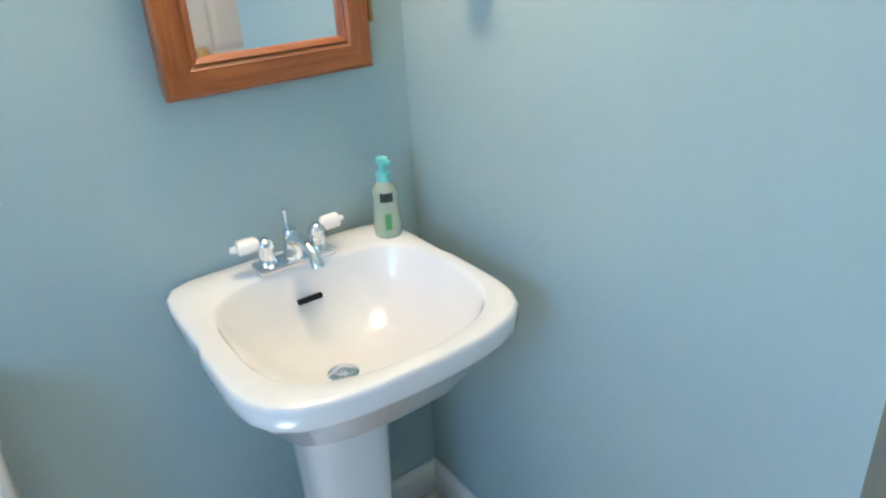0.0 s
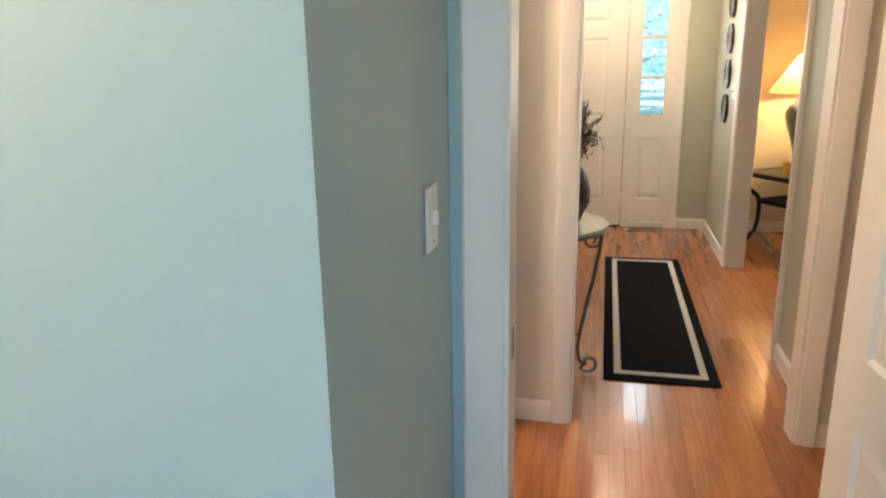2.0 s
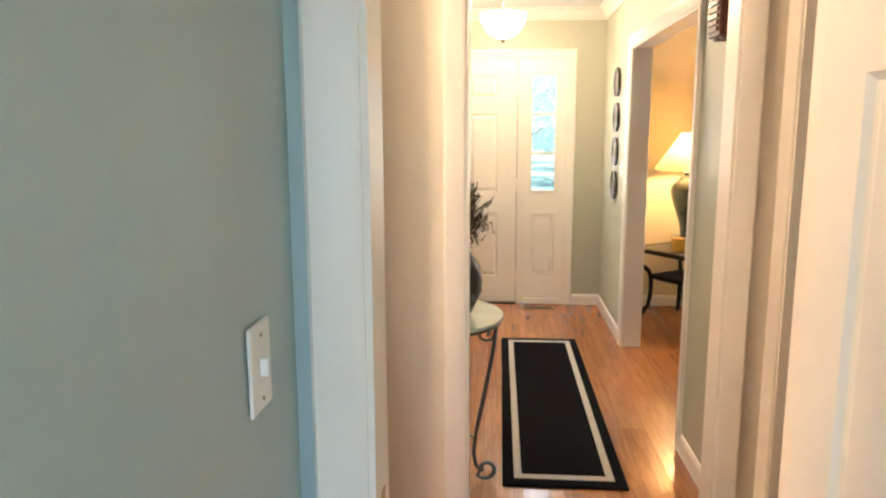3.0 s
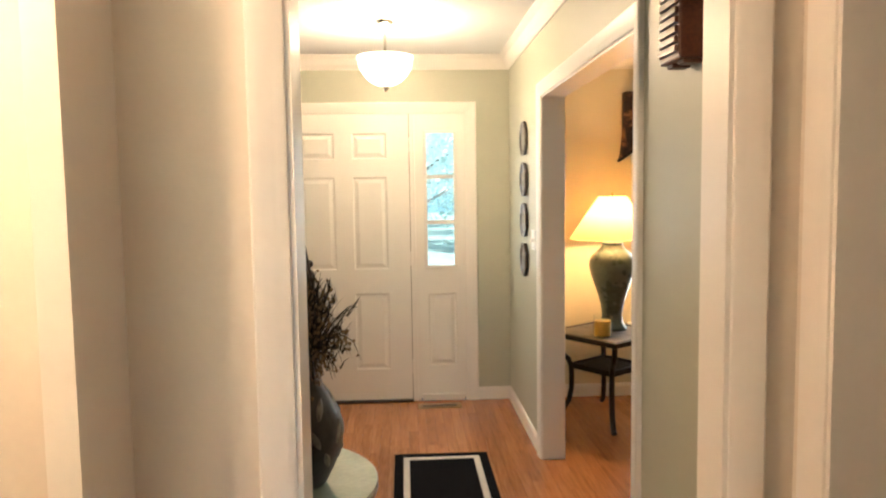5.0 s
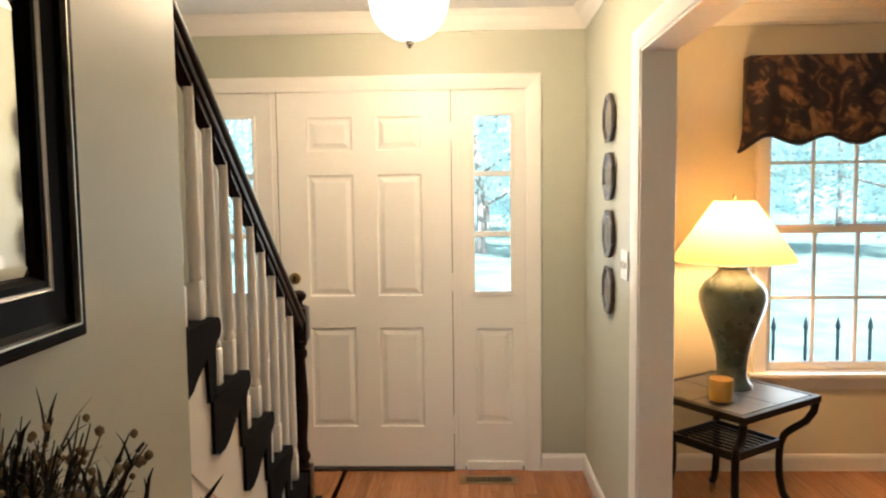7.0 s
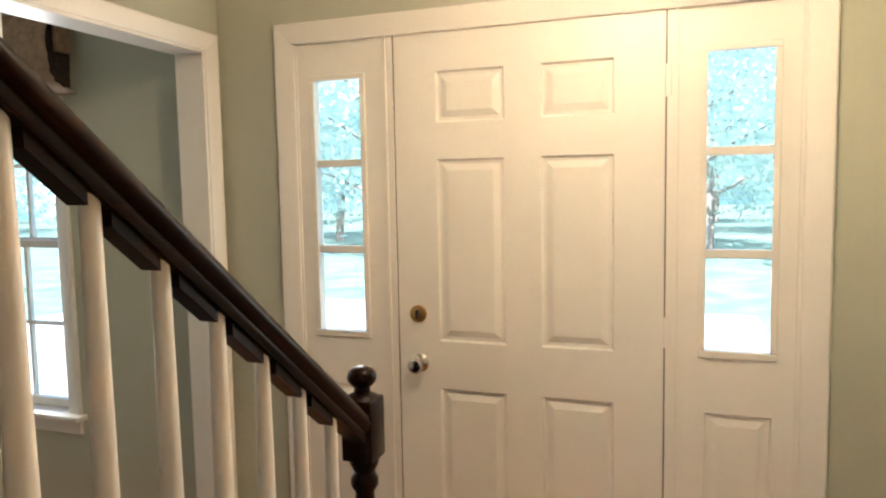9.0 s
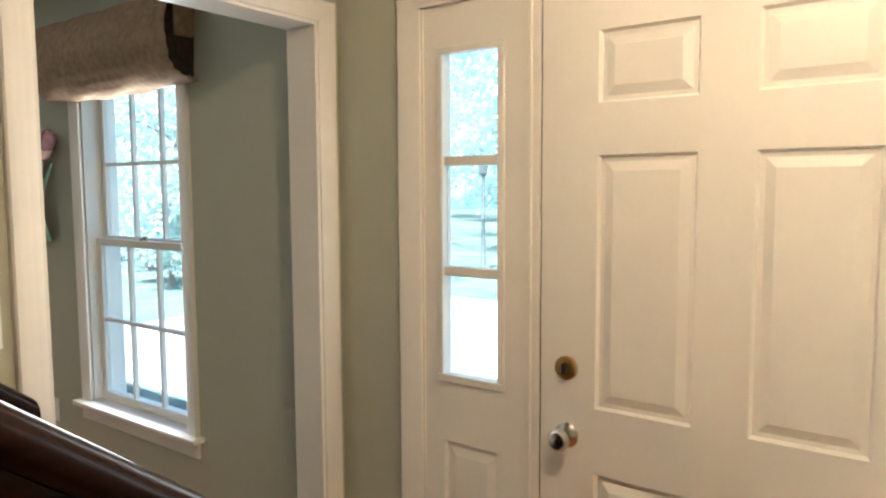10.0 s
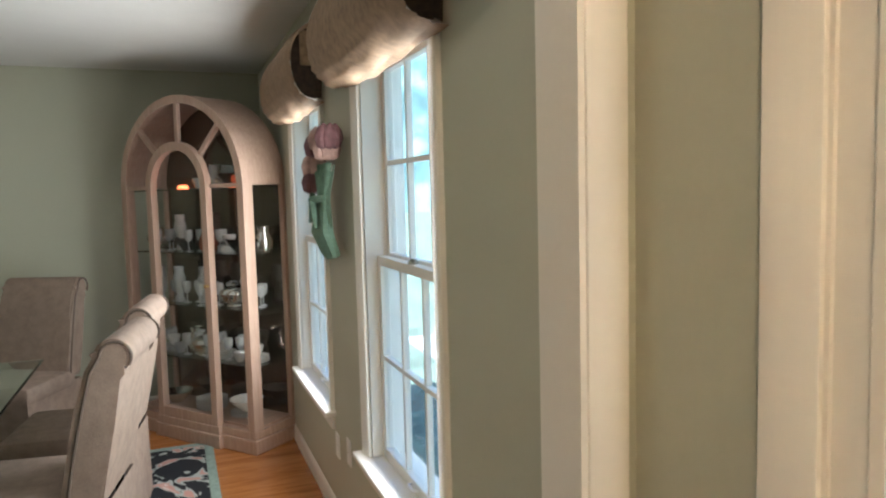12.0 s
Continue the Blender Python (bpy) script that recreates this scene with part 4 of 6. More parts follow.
# ---------------------------------------------------------------- living room
TR = pose(1.528, 5.775, 0, 0, 0, 35)
st = thing("side_table", TR, "black iron side table with a slate tile top", "side table")
hs, TZ = 0.285, 0.58
SLATE = simple("grey_slate_tile", (0.11, 0.10, 0.09), 0.42, vary=0.35, scale=7, bump=0.2, bscale=60)
q = bmesh.new()
for a, b, c, d in ((-hs, hs, -hs, -hs + 0.03), (-hs, hs, hs - 0.03, hs), (-hs, -hs + 0.03, -hs + 0.03, hs - 0.03), (hs - 0.03, hs, -hs + 0.03, hs - 0.03)):
    box(q, a, b, c, d, TZ - 0.032, TZ, 0.004)
part("top_frame", q, IRON, st)
part("top_bed", boxed(-hs + 0.03, hs - 0.03, -hs + 0.03, hs - 0.03, TZ - 0.02, TZ - 0.008), DARK, st)
for i in range(2):
    for j in range(2):
        w = hs - 0.033
        x0, y0_ = -w + i * w + 0.002, -w + j * w + 0.002
        part("tile", boxed(x0, x0 + w - 0.004, y0_, y0_ + w - 0.004, TZ - 0.008, TZ - 0.001, 0.001), SLATE, st)
for sx in (-1, 1):
    for sy in (-1, 1):
        q = bmesh.new()
        line = [(0.268, TZ - 0.032), (0.262, 0.505), (0.240, 0.458), (0.205, 0.425), (0.178, 0.395), (0.166, 0.35), (0.163, 0.28), (0.165, 0.20), (0.176, 0.12), (0.205, 0.055), (0.250, 0.018)]
        tube(q, [(sx * u, sy * u, z) for u, z in line], 0.017, 8)
        smooth(part("leg", q, IRON, st, "curved iron leg"))
q = bmesh.new()
for s in (-1, 1):
    box(q, -0.175, 0.175, s * 0.165 - 0.008, s * 0.165 + 0.008, 0.335, 0.372, 0.003)
    box(q, s * 0.165 - 0.008, s * 0.165 + 0.008, -0.157, 0.157, 0.335, 0.372, 0.003)
part("shelf_frame", q, IRON, st)
for i in range(8):
    x = -0.133 + i * 0.038
    part("shelf_slat", boxed(x - 0.009, x + 0.009, -0.157, 0.157, 0.352, 0.360, 0.002), IRON, st)
lp = thing("table_lamp", pose(1.58, 5.86, TZ), "lit table lamp with blue green ceramic body and cream cone shade", "lamp")
q = bmesh.new()
lathe(q, [(0.0, 0.0), (0.095, 0.0), (0.096, 0.012), (0.082, 0.028), (0.069, 0.055), (0.066, 0.10), (0.074, 0.16), (0.090, 0.22), (0.114, 0.29), (0.139, 0.36), (0.151, 0.415), (0.148, 0.452), (0.128, 0.49), (0.096, 0.518), (0.076, 0.540), (0.066, 0.556), (0.071, 0.568), (0.064, 0.578), (0.0, 0.580)], 40, cap=False)
CER = simple("blue_green_glaze", (0.070, 0.105, 0.098), 0.28, vary=0.5, scale=5, coat=0.5, bump=0.08, bscale=30, fine=24)
smooth(part("body", q, CER, lp, "blue green glazed ceramic body"), 50)
q = bmesh.new()
lathe(q, [(0.006, 0.58), (0.006, 0.88), (0.010, 0.885), (0.010, 0.895), (0.003, 0.905)], 12)
part("harp_rod", q, BRASS, lp)
SHADE, sn, sl, sb = material("cream_lamp_shade")
sb.inputs["Base Color"].default_value = (0.66, 0.54, 0.33, 1)
sb.inputs["Roughness"].default_value = 0.85
trl, mxs = sn.new("ShaderNodeBsdfTranslucent"), sn.new("ShaderNodeMixShader")
trl.inputs["Color"].default_value = (0.55, 0.38, 0.17, 1)
mxs.inputs["Fac"].default_value = 0.62
sl.new(sb.outputs[0], mxs.inputs[1]), sl.new(trl.outputs[0], mxs.inputs[2])
sl.new(mxs.outputs[0], sn["Material Output"].inputs["Surface"])
q = bmesh.new()
lathe(q, [(0.272, 0.594), (0.274, 0.600), (0.090, 0.872), (0.088, 0.868)], 48, cap=False)
smooth(part("shade", q, SHADE, lp, "cream fabric cone shade lit from within"), 30)
cd = thing("candle_jar", Matrix.Translation((1.447, 5.615, TZ)) @ Matrix.Scale(1.2, 4), "yellow candle in a clear glass jar", "candle")
q = bmesh.new()
lathe(q, [(0.040, 0.006), (0.042, 0.012), (0.042, 0.085), (0.0, 0.086)], 24, cap=False)
WAX, _n, _l, wb = material("yellow_wax")
wb.inputs["Base Color"].default_value = (0.80, 0.48, 0.09, 1)
wb.inputs["Subsurface Weight"].default_value = 0.4
wb.inputs["Subsurface Radius"].default_value = (0.02, 0.012, 0.004)
smooth(part("wax", q, WAX, cd))
q = bmesh.new()
lathe(q, [(0.0, 0.001), (0.047, 0.001), (0.049, 0.006), (0.049, 0.112), (0.045, 0.112), (0.0435, 0.008), (0.0, 0.005)], 28, cap=False)
gj = smooth(part("jar", q, PANE, cd, "clear glass jar"))
gj.visible_shadow = False

BROWNF, vn_, vl_, vb_ = material("brown_damask")
vco, vno, vn2, vra = vn_.new("ShaderNodeTexCoord"), vn_.new("ShaderNodeTexNoise"), vn_.new("ShaderNodeTexNoise"), vn_.new("ShaderNodeValToRGB")
vno.inputs["Scale"].default_value, vno.inputs["Detail"].default_value, vno.inputs["Distortion"].default_value = 9.0, 3.0, 1.6
vn2.inputs["Scale"].default_value = 260
vl_.new(vco.outputs["Object"], vno.inputs["Vector"]), vl_.new(vco.outputs["Object"], vn2.inputs["Vector"])
vra.color_ramp.elements[0].position, vra.color_ramp.elements[0].color = 0.40, (0.010, 0.005, 0.004, 1)
vra.color_ramp.elements[1].position, vra.color_ramp.elements[1].color = 0.68, (0.26, 0.13, 0.055, 1)
for p_, c_ in ((0.50, (0.032, 0.012, 0.007, 1)), (0.56, (0.11, 0.045, 0.020, 1))):
    vra.color_ramp.elements.new(p_).color = c_
vl_.new(vno.outputs["Fac"], vra.inputs["Fac"]), vl_.new(vra.outputs["Color"], vb_.inputs["Base Color"])
vb_.inputs["Roughness"].default_value = 0.6
vbu = vn_.new("ShaderNodeBump")
vbu.inputs["Strength"].default_value, vbu.inputs["Distance"].default_value = 0.4, 0.003
vl_.new(vn2.outputs["Fac"], vbu.inputs["Height"]), vl_.new(vbu.outputs["Normal"], vb_.inputs["Normal"])
vl = thing("window_valance", pose(0, 0, 0), "dark brown damask valance with a scalloped hem", "valance")
vx0, vx1, nn, nz = 1.715, 2.885, 96, 10


def hem(f):
    """Drops at both ends and at the middle of each scallop."""
    ends = max(0.0, 1 - min(f, 1 - f) / 0.09)
    return 1.752 - 0.022 * math.cos(2 * math.pi * f * 4) - 0.035 * ends


def skirt_at(f, g):
    x = vx0 + (vx1 - vx0) * f + 0.055 * (1 - 2 * f) * (1 - g) ** 0.7
    wave = (0.012 * math.sin(f * 46) + 0.007 * math.sin(f * 19 + 1)) * (0.15 + 0.85 * g)
    return (x, 6.205 - 0.030 * g + wave, 2.165 + (hem(f) - 2.165) * g)


q = bmesh.new()
for yo in (0.0, 0.006):
    rows = []
    for i in range(nn + 1):
        rows.append([q.verts.new(Vector(skirt_at(i / nn, k / nz)) + Vector((0, yo, 0))) for k in range(nz + 1)])
    for a, b in zip(rows, rows[1:]):
        for k in range(nz):
            q.faces.new((a[k], b[k], b[k + 1], a[k + 1]))
for a, b in ((vx0 + 0.060, vx0 + 0.067), (vx1 - 0.067, vx1 - 0.060)):
    box(q, a, b, 6.21, 6.298, 1.80, 2.165)
box(q, vx0 + 0.060, vx1 - 0.060, 6.205, 6.298, 2.162, 2.176)
smooth(part("skirt", q, BROWNF, vl), 60)
q = bmesh.new()
tube(q, [skirt_at(i / nn, 1.0) for i in range(nn + 1)], 0.011, 6)
part("fringe", q, simple("black_fringe", (0.012, 0.009, 0.008), 0.9, bump=0.8, bscale=300), vl, "dark fringed hem")

# family room seen through the hall opening
tv = thing("television", pose(1.55, 3.12, 0.70), "black flat television on a low stand", "television")
part("screen", boxed(-0.40, 0.40, -0.02, 0.03, 0.06, 0.70, 0.008), BLACKP, tv)
part("foot", boxed(-0.15, 0.15, -0.09, 0.09, 0.001, 0.06, 0.006), BLACKP, tv)
ts = thing("media_stand", pose(1.55, 3.08, 0), "brown stone topped media stand", "media stand")
part("body", boxed(-0.42, 0.42, -0.2, 0.18, 0.001, 0.66, 0.01), simple("mottled_brown_wood", (0.12, 0.07, 0.04), 0.4, vary=0.8, scale=25), ts)
part("top", boxed(-0.44, 0.44, -0.21, 0.19, 0.66, 0.70, 0.006), simple("pale_stone", (0.62, 0.60, 0.56), 0.25, vary=0.2), ts)

# ---------------------------------------------------------------- dining room
FAB = simple("pale_chenille", (0.285, 0.21, 0.165), 0.9, vary=0.2, scale=18, bump=0.5, bscale=260, fine=120)
FABD = simple("dark_welt", (0.12, 0.09, 0.07), 0.9)


def dining_chair(m):
    c = thing("dining_chair", m, "pale upholstered dining chair with a scrolled back and skirt", "chair", "dining chairs")
    w = 0.24
    b = bmesh.new()
    out = [(0.12, 0.44), (0.155, 0.60), (0.195, 0.80), (0.235, 0.935), (0.265, 0.985)]
    out += [(0.332 + 0.064 * math.cos(a), 0.985 + 0.064 * math.sin(a)) for a in [math.pi - i * math.pi * 1.35 / 12 for i in range(13)]]
    out += [(0.355, 0.90), (0.33, 0.75), (0.295, 0.58), (0.265, 0.44)]
    extrude_profile(b, out, -w, w, lambda u, v, d: (d, u, v))
    bmesh.ops.bevel(b, geom=[e for e in b.edges if abs(e.verts[0].co.x - e.verts[1].co.x) < 1e-6], offset=0.012, segments=2, affect="EDGES")
    smooth(part("backrest", b, FAB, c), 45)
    for s in (-1, 1):
        t = bmesh.new()
        edge = [(0.245, 0.935), (0.278, 0.985)] + [(0.332 + 0.054 * math.cos(a), 0.985 + 0.054 * math.sin(a)) for a in [math.pi - i * math.pi * 1.2 / 10 for i in range(11)]]
        edge = [(0.14, 0.46), (0.17, 0.62), (0.21, 0.80)] + edge
        tube(t, [(s * (w + 0.001), u + 0.012, v) for u, v in edge], 0.006, 6)
        part("piping", t, FABD, c)
    smooth(part("seat", boxed(-w - 0.01, w + 0.01, -0.27, 0.20, 0.38, 0.49, 0.03), FAB, c), 40)
    k = bmesh.new()
    nseg = 20
    ring0, ring1 = [], []
    per = []
    for x0, y0_, x1, y1_ in ((-w, -0.265, w, -0.265), (w, -0.265, w, 0.265), (w, 0.265, -w, 0.265), (-w, 0.265, -w, -0.265)):
        for i in range(nseg):
            f = i / nseg
            px, py = x0 + (x1 - x0) * f, y0_ + (y1_ - y0_) * f
            per.append((px, py, 0.010 * math.sin(f * math.pi * 8)))
    ring0 = [k.verts.new((x, y_, 0.42)) for x, y_, o in per]
    ring1 = [k.verts.new((x * (1.02 + o), y_ * (1.02 + o), 0.015)) for x, y_, o in per]
    for i in range(len(per)):
        j = (i + 1) % len(per)
        k.faces.new((ring0[i], ring0[j], ring1[j], ring1[i]))
    smooth(part("skirt", k, FAB, c, "pleated fabric skirt"))
    for sx in (-1, 1):
        for sy in (-1, 1):
            part("leg", boxed(sx * 0.20 - 0.018, sx * 0.20 + 0.018, sy * 0.22 - 0.018, sy * 0.22 + 0.018, 0.0125, 0.40, 0.003), WALNUT, c)
    return c


chair = dining_chair(pose(-3.50, 5.13, 0, 0, 0, -10))
copy_thing(chair, pose(-4.20, 5.17, 0, 0, 0, -8))
copy_thing(chair, pose(-5.30, 4.72, 0, 0, 0, 65))
dt = thing("dining_table", pose(-3.45, 4.50, 0), "glass topped dining table on pale pedestals", "dining table")
part("glass_top", boxed(-1.02, 1.02, -0.50, 0.50, 0.735, 0.750, 0.005), glass_mat("green_tinted_glass", (0.75, 0.9, 0.85)), dt, "greenish glass top")
for s in (-1, 1):
    q = bmesh.new()
    lathe(q, [(0.20, 0.0125), (0.20, 0.04), (0.12, 0.07), (0.10, 0.30), (0.12, 0.55), (0.20, 0.71), (0.21, 0.735)], 28, pose(s * 0.55, 0, 0))
    smooth(part("pedestal", q, simple("pale_stone_pedestal", (0.5, 0.46, 0.4), 0.5, vary=0.15), dt))
RUGM, rn, rlk, rbs = material("floral_rug_wool")
rbs.inputs["Roughness"].default_value = 0.95
rco, rno, rvo, rra = rn.new("ShaderNodeTexCoord"), rn.new("ShaderNodeTexNoise"), rn.new("ShaderNodeTexNoise"), rn.new("ShaderNodeValToRGB")
rno.inputs["Scale"].default_value, rno.inputs["Detail"].default_value, rno.inputs["Distortion"].default_value = 3.6, 2.0, 2.2
rlk.new(rco.outputs["Object"], rno.inputs["Vector"])
e = rra.color_ramp
e.interpolation = "CONSTANT"
e.elements[0].position, e.elements[0].color = 0.0, (0.006, 0.007, 0.010, 1)
e.elements[1].position, e.elements[1].color = 0.55, (0.34, 0.36, 0.33, 1)
for p_, c_ in ((0.60, (0.45, 0.24, 0.20, 1)), (0.66, (0.55, 0.46, 0.40, 1)), (0.70, (0.12, 0.17, 0.13, 1)), (0.74, (0.006, 0.007, 0.010, 1))):
    el = e.elements.new(p_)
    el.color = c_
rlk.new(rno.outputs["Fac"], rra.inputs["Fac"])
rlk.new(rra.outputs["Color"], rbs.inputs["Base Color"])
dr = thing("area_rug", pose(-3.3, 4.55, 0), "black floral wool rug with a pale green edge", "rug")
part("rug_field", boxed(-1.70, 1.70, -1.20, 1.20, 0.0008, 0.010, 0.003), RUGM, dr, "black field with pink and ivory flowers")
q = bmesh.new()
for a, b, c_, d_ in ((-1.75, 1.75, 1.20, 1.25), (-1.75, 1.75, -1.25, -1.20), (-1.75, -1.70, -1.20, 1.20), (1.70, 1.75, -1.20, 1.20)):
    box(q, a, b, c_, d_, 0.0008, 0.0095, 0.002)
part("rug_edge", q, simple("pale_green_wool", (0.22, 0.29, 0.25), 0.95, vary=0.2, scale=40, bump=0.6, bscale=400), dr, "pale green border")

# arched corner cabinet
CABW = wood("bleached_oak", (0.38, 0.25, 0.185), (0.58, 0.42, 0.33), 0.42, (22, 22, 2), grain=6)
CM = pose(-5.165, 5.700, 0, 0, 0, 38)
cb = thing("china_cabinet", CM, "arched pale wood china cabinet with glass doors and lit shelves", "china cabinet")
cw, cdp, SP = 0.56, 0.33, 1.60


def arch(r, n=22, z=SP):
    return [(r * math.cos(math.pi * i / n), z + r * math.sin(math.pi * i / n)) for i in range(n + 1)]


def arch_frame(bm, ro, ri, zb, y0_, y1_):
    o = [(ro, zb)] + arch(ro) + [(-ro, zb)]
    i_ = [(ri, zb)] + arch(ri) + [(-ri, zb)]
    for k in range(len(o) - 1):
        quad = [o[k], o[k + 1], i_[k + 1], i_[k]]
        a = [bm.verts.new((u, y0_, v)) for u, v in quad]
        b = [bm.verts.new((u, y1_, v)) for u, v in quad]
        bm.faces.new(a), bm.faces.new(b[::-1])
        bm.faces.new((a[0], a[1], b[1], b[0])), bm.faces.new((a[2], a[3], b[3], b[2]))


q = bmesh.new()
arch_frame(q, cw, cw - 0.05, 0.12, -0.02, 0.025)
for ang in (45, 90, 135):
    a = math.radians(ang)
    mm = Matrix.Translation((0, 0, SP)) @ pose(0, 0, 0, 0, -ang, 0)
    box(q, 0.26, cw - 0.045, -0.012, 0.016, -0.014, 0.014, 0.003, m=mm)
box(q, -cw + 0.05, -0.27, -0.014, 0.018, SP - 0.012, SP + 0.012, 0.002)
box(q, 0.27, cw - 0.05, -0.014, 0.018, SP - 0.012, SP + 0.012, 0.002)
bmesh.ops.remove_doubles(q, verts=q.verts[:], dist=0.0005)
part("front_frame", q, CABW, cb, "arched pale wood face frame")
q = bmesh.new()
arch_frame(q, 0.275, 0.225, 0.135, -0.045, 0.0)
box(q, -0.225, 0.225, -0.045, 0.0, 0.135, 0.20, 0.004)
bmesh.ops.remove_doubles(q, verts=q.verts[:], dist=0.0005)
cdoor = part("door", q, CABW, cb, "arched glazed door")
q = bmesh.new()
lathe(q, [(0.0, 0), (0.010, 0), (0.006, 0.012), (0.012, 0.02), (0.0, 0.026)], 12, pose(0.25, -0.045, 1.0, 90, 0, 0), cap=False)
part("handle", q, BRASS, cdoor)
for nm, ro, zb, yy in (("front_glass", cw - 0.05, 0.19, 0.004), ("door_glass", 0.226, 0.20, -0.022)):
    q = bmesh.new()
    vsx = [q.verts.new((u, yy, v)) for u, v in [(ro, zb)] + arch(ro) + [(-ro, zb)]]
    q.faces.new(vsx)
    part(nm, q, PANE, cb).visible_shadow = False
q = bmesh.new()
sh = [(cw, 0.12)] + arch(cw) + [(-cw, 0.12)]
for k in range(1, len(sh) - 2):
    a, b = sh[k], sh[k + 1]
    ai, bi = [(u * 0.97, SP + (v - SP) * 0.97) for u, v in (a, b)]
    quad = [(a, 0.025), (b, 0.025), (b, cdp), (a, cdp)]
    f = [q.verts.new((p[0], d, p[1])) for p, d in quad]
    g = [q.verts.new((p[0], d, p[1])) for p, d in ((ai, 0.025), (bi, 0.025), (bi, cdp), (ai, cdp))]
    q.faces.new(f), q.faces.new(g[::-1])
    q.faces.new((f[0], f[1], g[1], g[0])), q.faces.new((f[2], f[3], g[3], g[2]))
bmesh.ops.remove_doubles(q, verts=q.verts[:], dist=0.0005)
part("arched_roof", q, CABW, cb)
for s in (-1, 1):
    q = bmesh.new()
    for a, b in ((0.0251, 0.055), (cdp - 0.03, cdp)):
        box(q, s * cw - 0.016 - s * 0.016, s * cw + 0.016 - s * 0.016, a, b, 0.12, SP)
    part("side_stile", q, CABW, cb)
    g = part("side_glass", boxed(s * (cw - 0.018) - 0.002, s * (cw - 0.018) + 0.002, 0.055, cdp - 0.03, 0.19, SP), PANE, cb)
    g.visible_shadow = False
q = bmesh.new()
vsx = [(cw - 0.02, 0.12)] + arch(cw - 0.02) + [(-cw + 0.02, 0.12)]
extrude_profile(q, vsx, cdp - 0.012, cdp, lambda u, v, d: (u, d, v))
part("back_panel", q, simple("smoked_mirror_back", (0.17, 0.14, 0.12), 0.05, metal=1.0, vary=0.1), cb, "smoked mirror back panel")
q = bmesh.new()
box(q, -cw - 0.02, cw + 0.02, -0.03, cdp, 0.001, 0.085, 0.006)
box(q, -cw - 0.005, cw + 0.005, -0.022, cdp, 0.085, 0.135, 0.006)
box(q, -0.30, 0.30, -0.06, -0.03, 0.001, 0.085, 0.004)
box(q, -0.29, 0.29, -0.05, -0.022, 0.085, 0.134, 0.004)
part("plinth", q, CABW, cb, "stepped pale wood plinth")
SHG = glass_mat("shelf_glass", (0.85, 0.95, 0.92))
for z in (0.50, 0.84, 1.18, SP - 0.02):
    g = part("shelf", boxed(-cw + 0.03, cw - 0.03, 0.045, cdp - 0.014, z, z + 0.007, 0.002), SHG, cb, "glass shelf")
    g.visible_shadow = False
part("cabinet_floor", boxed(-cw + 0.02, cw - 0.02, 0.026, cdp - 0.013, 0.135, 0.15), CABW, cb)
PUCK = glow("cabinet_puck_light", (1.0, 0.15, 0.035), 0.7)
for x, y_ in ((-0.10, 0.10), (0.37, 0.10)):
    q = bmesh.new()
    lathe(q, [(0.0, 0.0), (0.036, 0.0), (0.030, 0.022), (0.0, 0.026)], 18, pose(x, y_, SP - 0.012), cap=False)
    smooth(part("puck_light", q, PUCK, cb, "small orange glowing lamp"))
CHINA = simple("white_china", (0.72, 0.71, 0.69), 0.15, vary=0.04, coat=0.4)
SILV = simple("polished_silver", (0.72, 0.70, 0.66), 0.12, metal=1.0, vary=0.1)
REDG = simple("red_brown_ceramic", (0.25, 0.07, 0.03), 0.25, vary=0.3, coat=0.4)
random.seed(11)


def in_cabinet(x, y_, z):
    return CM @ pose(x, y_, z)


def crock(name, prof, mat, x, y_, z, label, cat, n=18):
    t = thing(name, in_cabinet(x, y_, z), label, cat)
    b = bmesh.new()
    lathe(b, prof, n, cap=False)
    o = smooth(part("body", b, mat, t), 50)
    return t


PLATE = [(0.0, 0.001), (0.06, 0.001), (0.065, 0.004), (0.10, 0.012), (0.10, 0.015), (0.06, 0.007), (0.0, 0.006)]
GLASSP = [(0.0, 0.001), (0.028, 0.001), (0.026, 0.004), (0.004, 0.010), (0.004, 0.06), (0.022, 0.075), (0.030, 0.105), (0.028, 0.14), (0.026, 0.14), (0.027, 0.105), (0.018, 0.078), (0.0, 0.068)]
BOWL = [(0.0, 0.001), (0.04, 0.001), (0.045, 0.01), (0.09, 0.05), (0.11, 0.075), (0.105, 0.076), (0.08, 0.05), (0.03, 0.016), (0.0, 0.014)]
JUG = [(0.0, 0.001), (0.045, 0.001), (0.06, 0.03), (0.062, 0.07), (0.045, 0.11), (0.035, 0.13), (0.045, 0.155), (0.040, 0.155), (0.030, 0.13), (0.0, 0.10)]
for i in range(7):
    crock("dinner_plate", PLATE, CHINA, -0.02, 0.17, 0.151 + 0.010 * i, "white china plate in a stack", "plate")
for i in range(3):
    crock("dinner_plate", PLATE, CHINA, 0.30, 0.17, 0.151 + 0.010 * i, "white china plate in a stack", "plate")
crock("serving_bowl", BOWL, CHINA, 0.30, 0.17, 0.185, "white china bowl on stacked plates", "bowl")
crock("serving_bowl", BOWL, SILV, -0.36, 0.17, 0.151, "polished silver bowl on the cabinet floor", "bowl")
VASEP = [(0.0, 0.001), (0.030, 0.001), (0.034, 0.01), (0.022, 0.05), (0.030, 0.11), (0.042, 0.16), (0.030, 0.20), (0.036, 0.235), (0.033, 0.235), (0.024, 0.20), (0.0, 0.19)]
CUP = [(0.0, 0.001), (0.022, 0.001), (0.024, 0.006), (0.038, 0.04), (0.043, 0.065), (0.040, 0.065), (0.034, 0.04), (0.0, 0.012)]
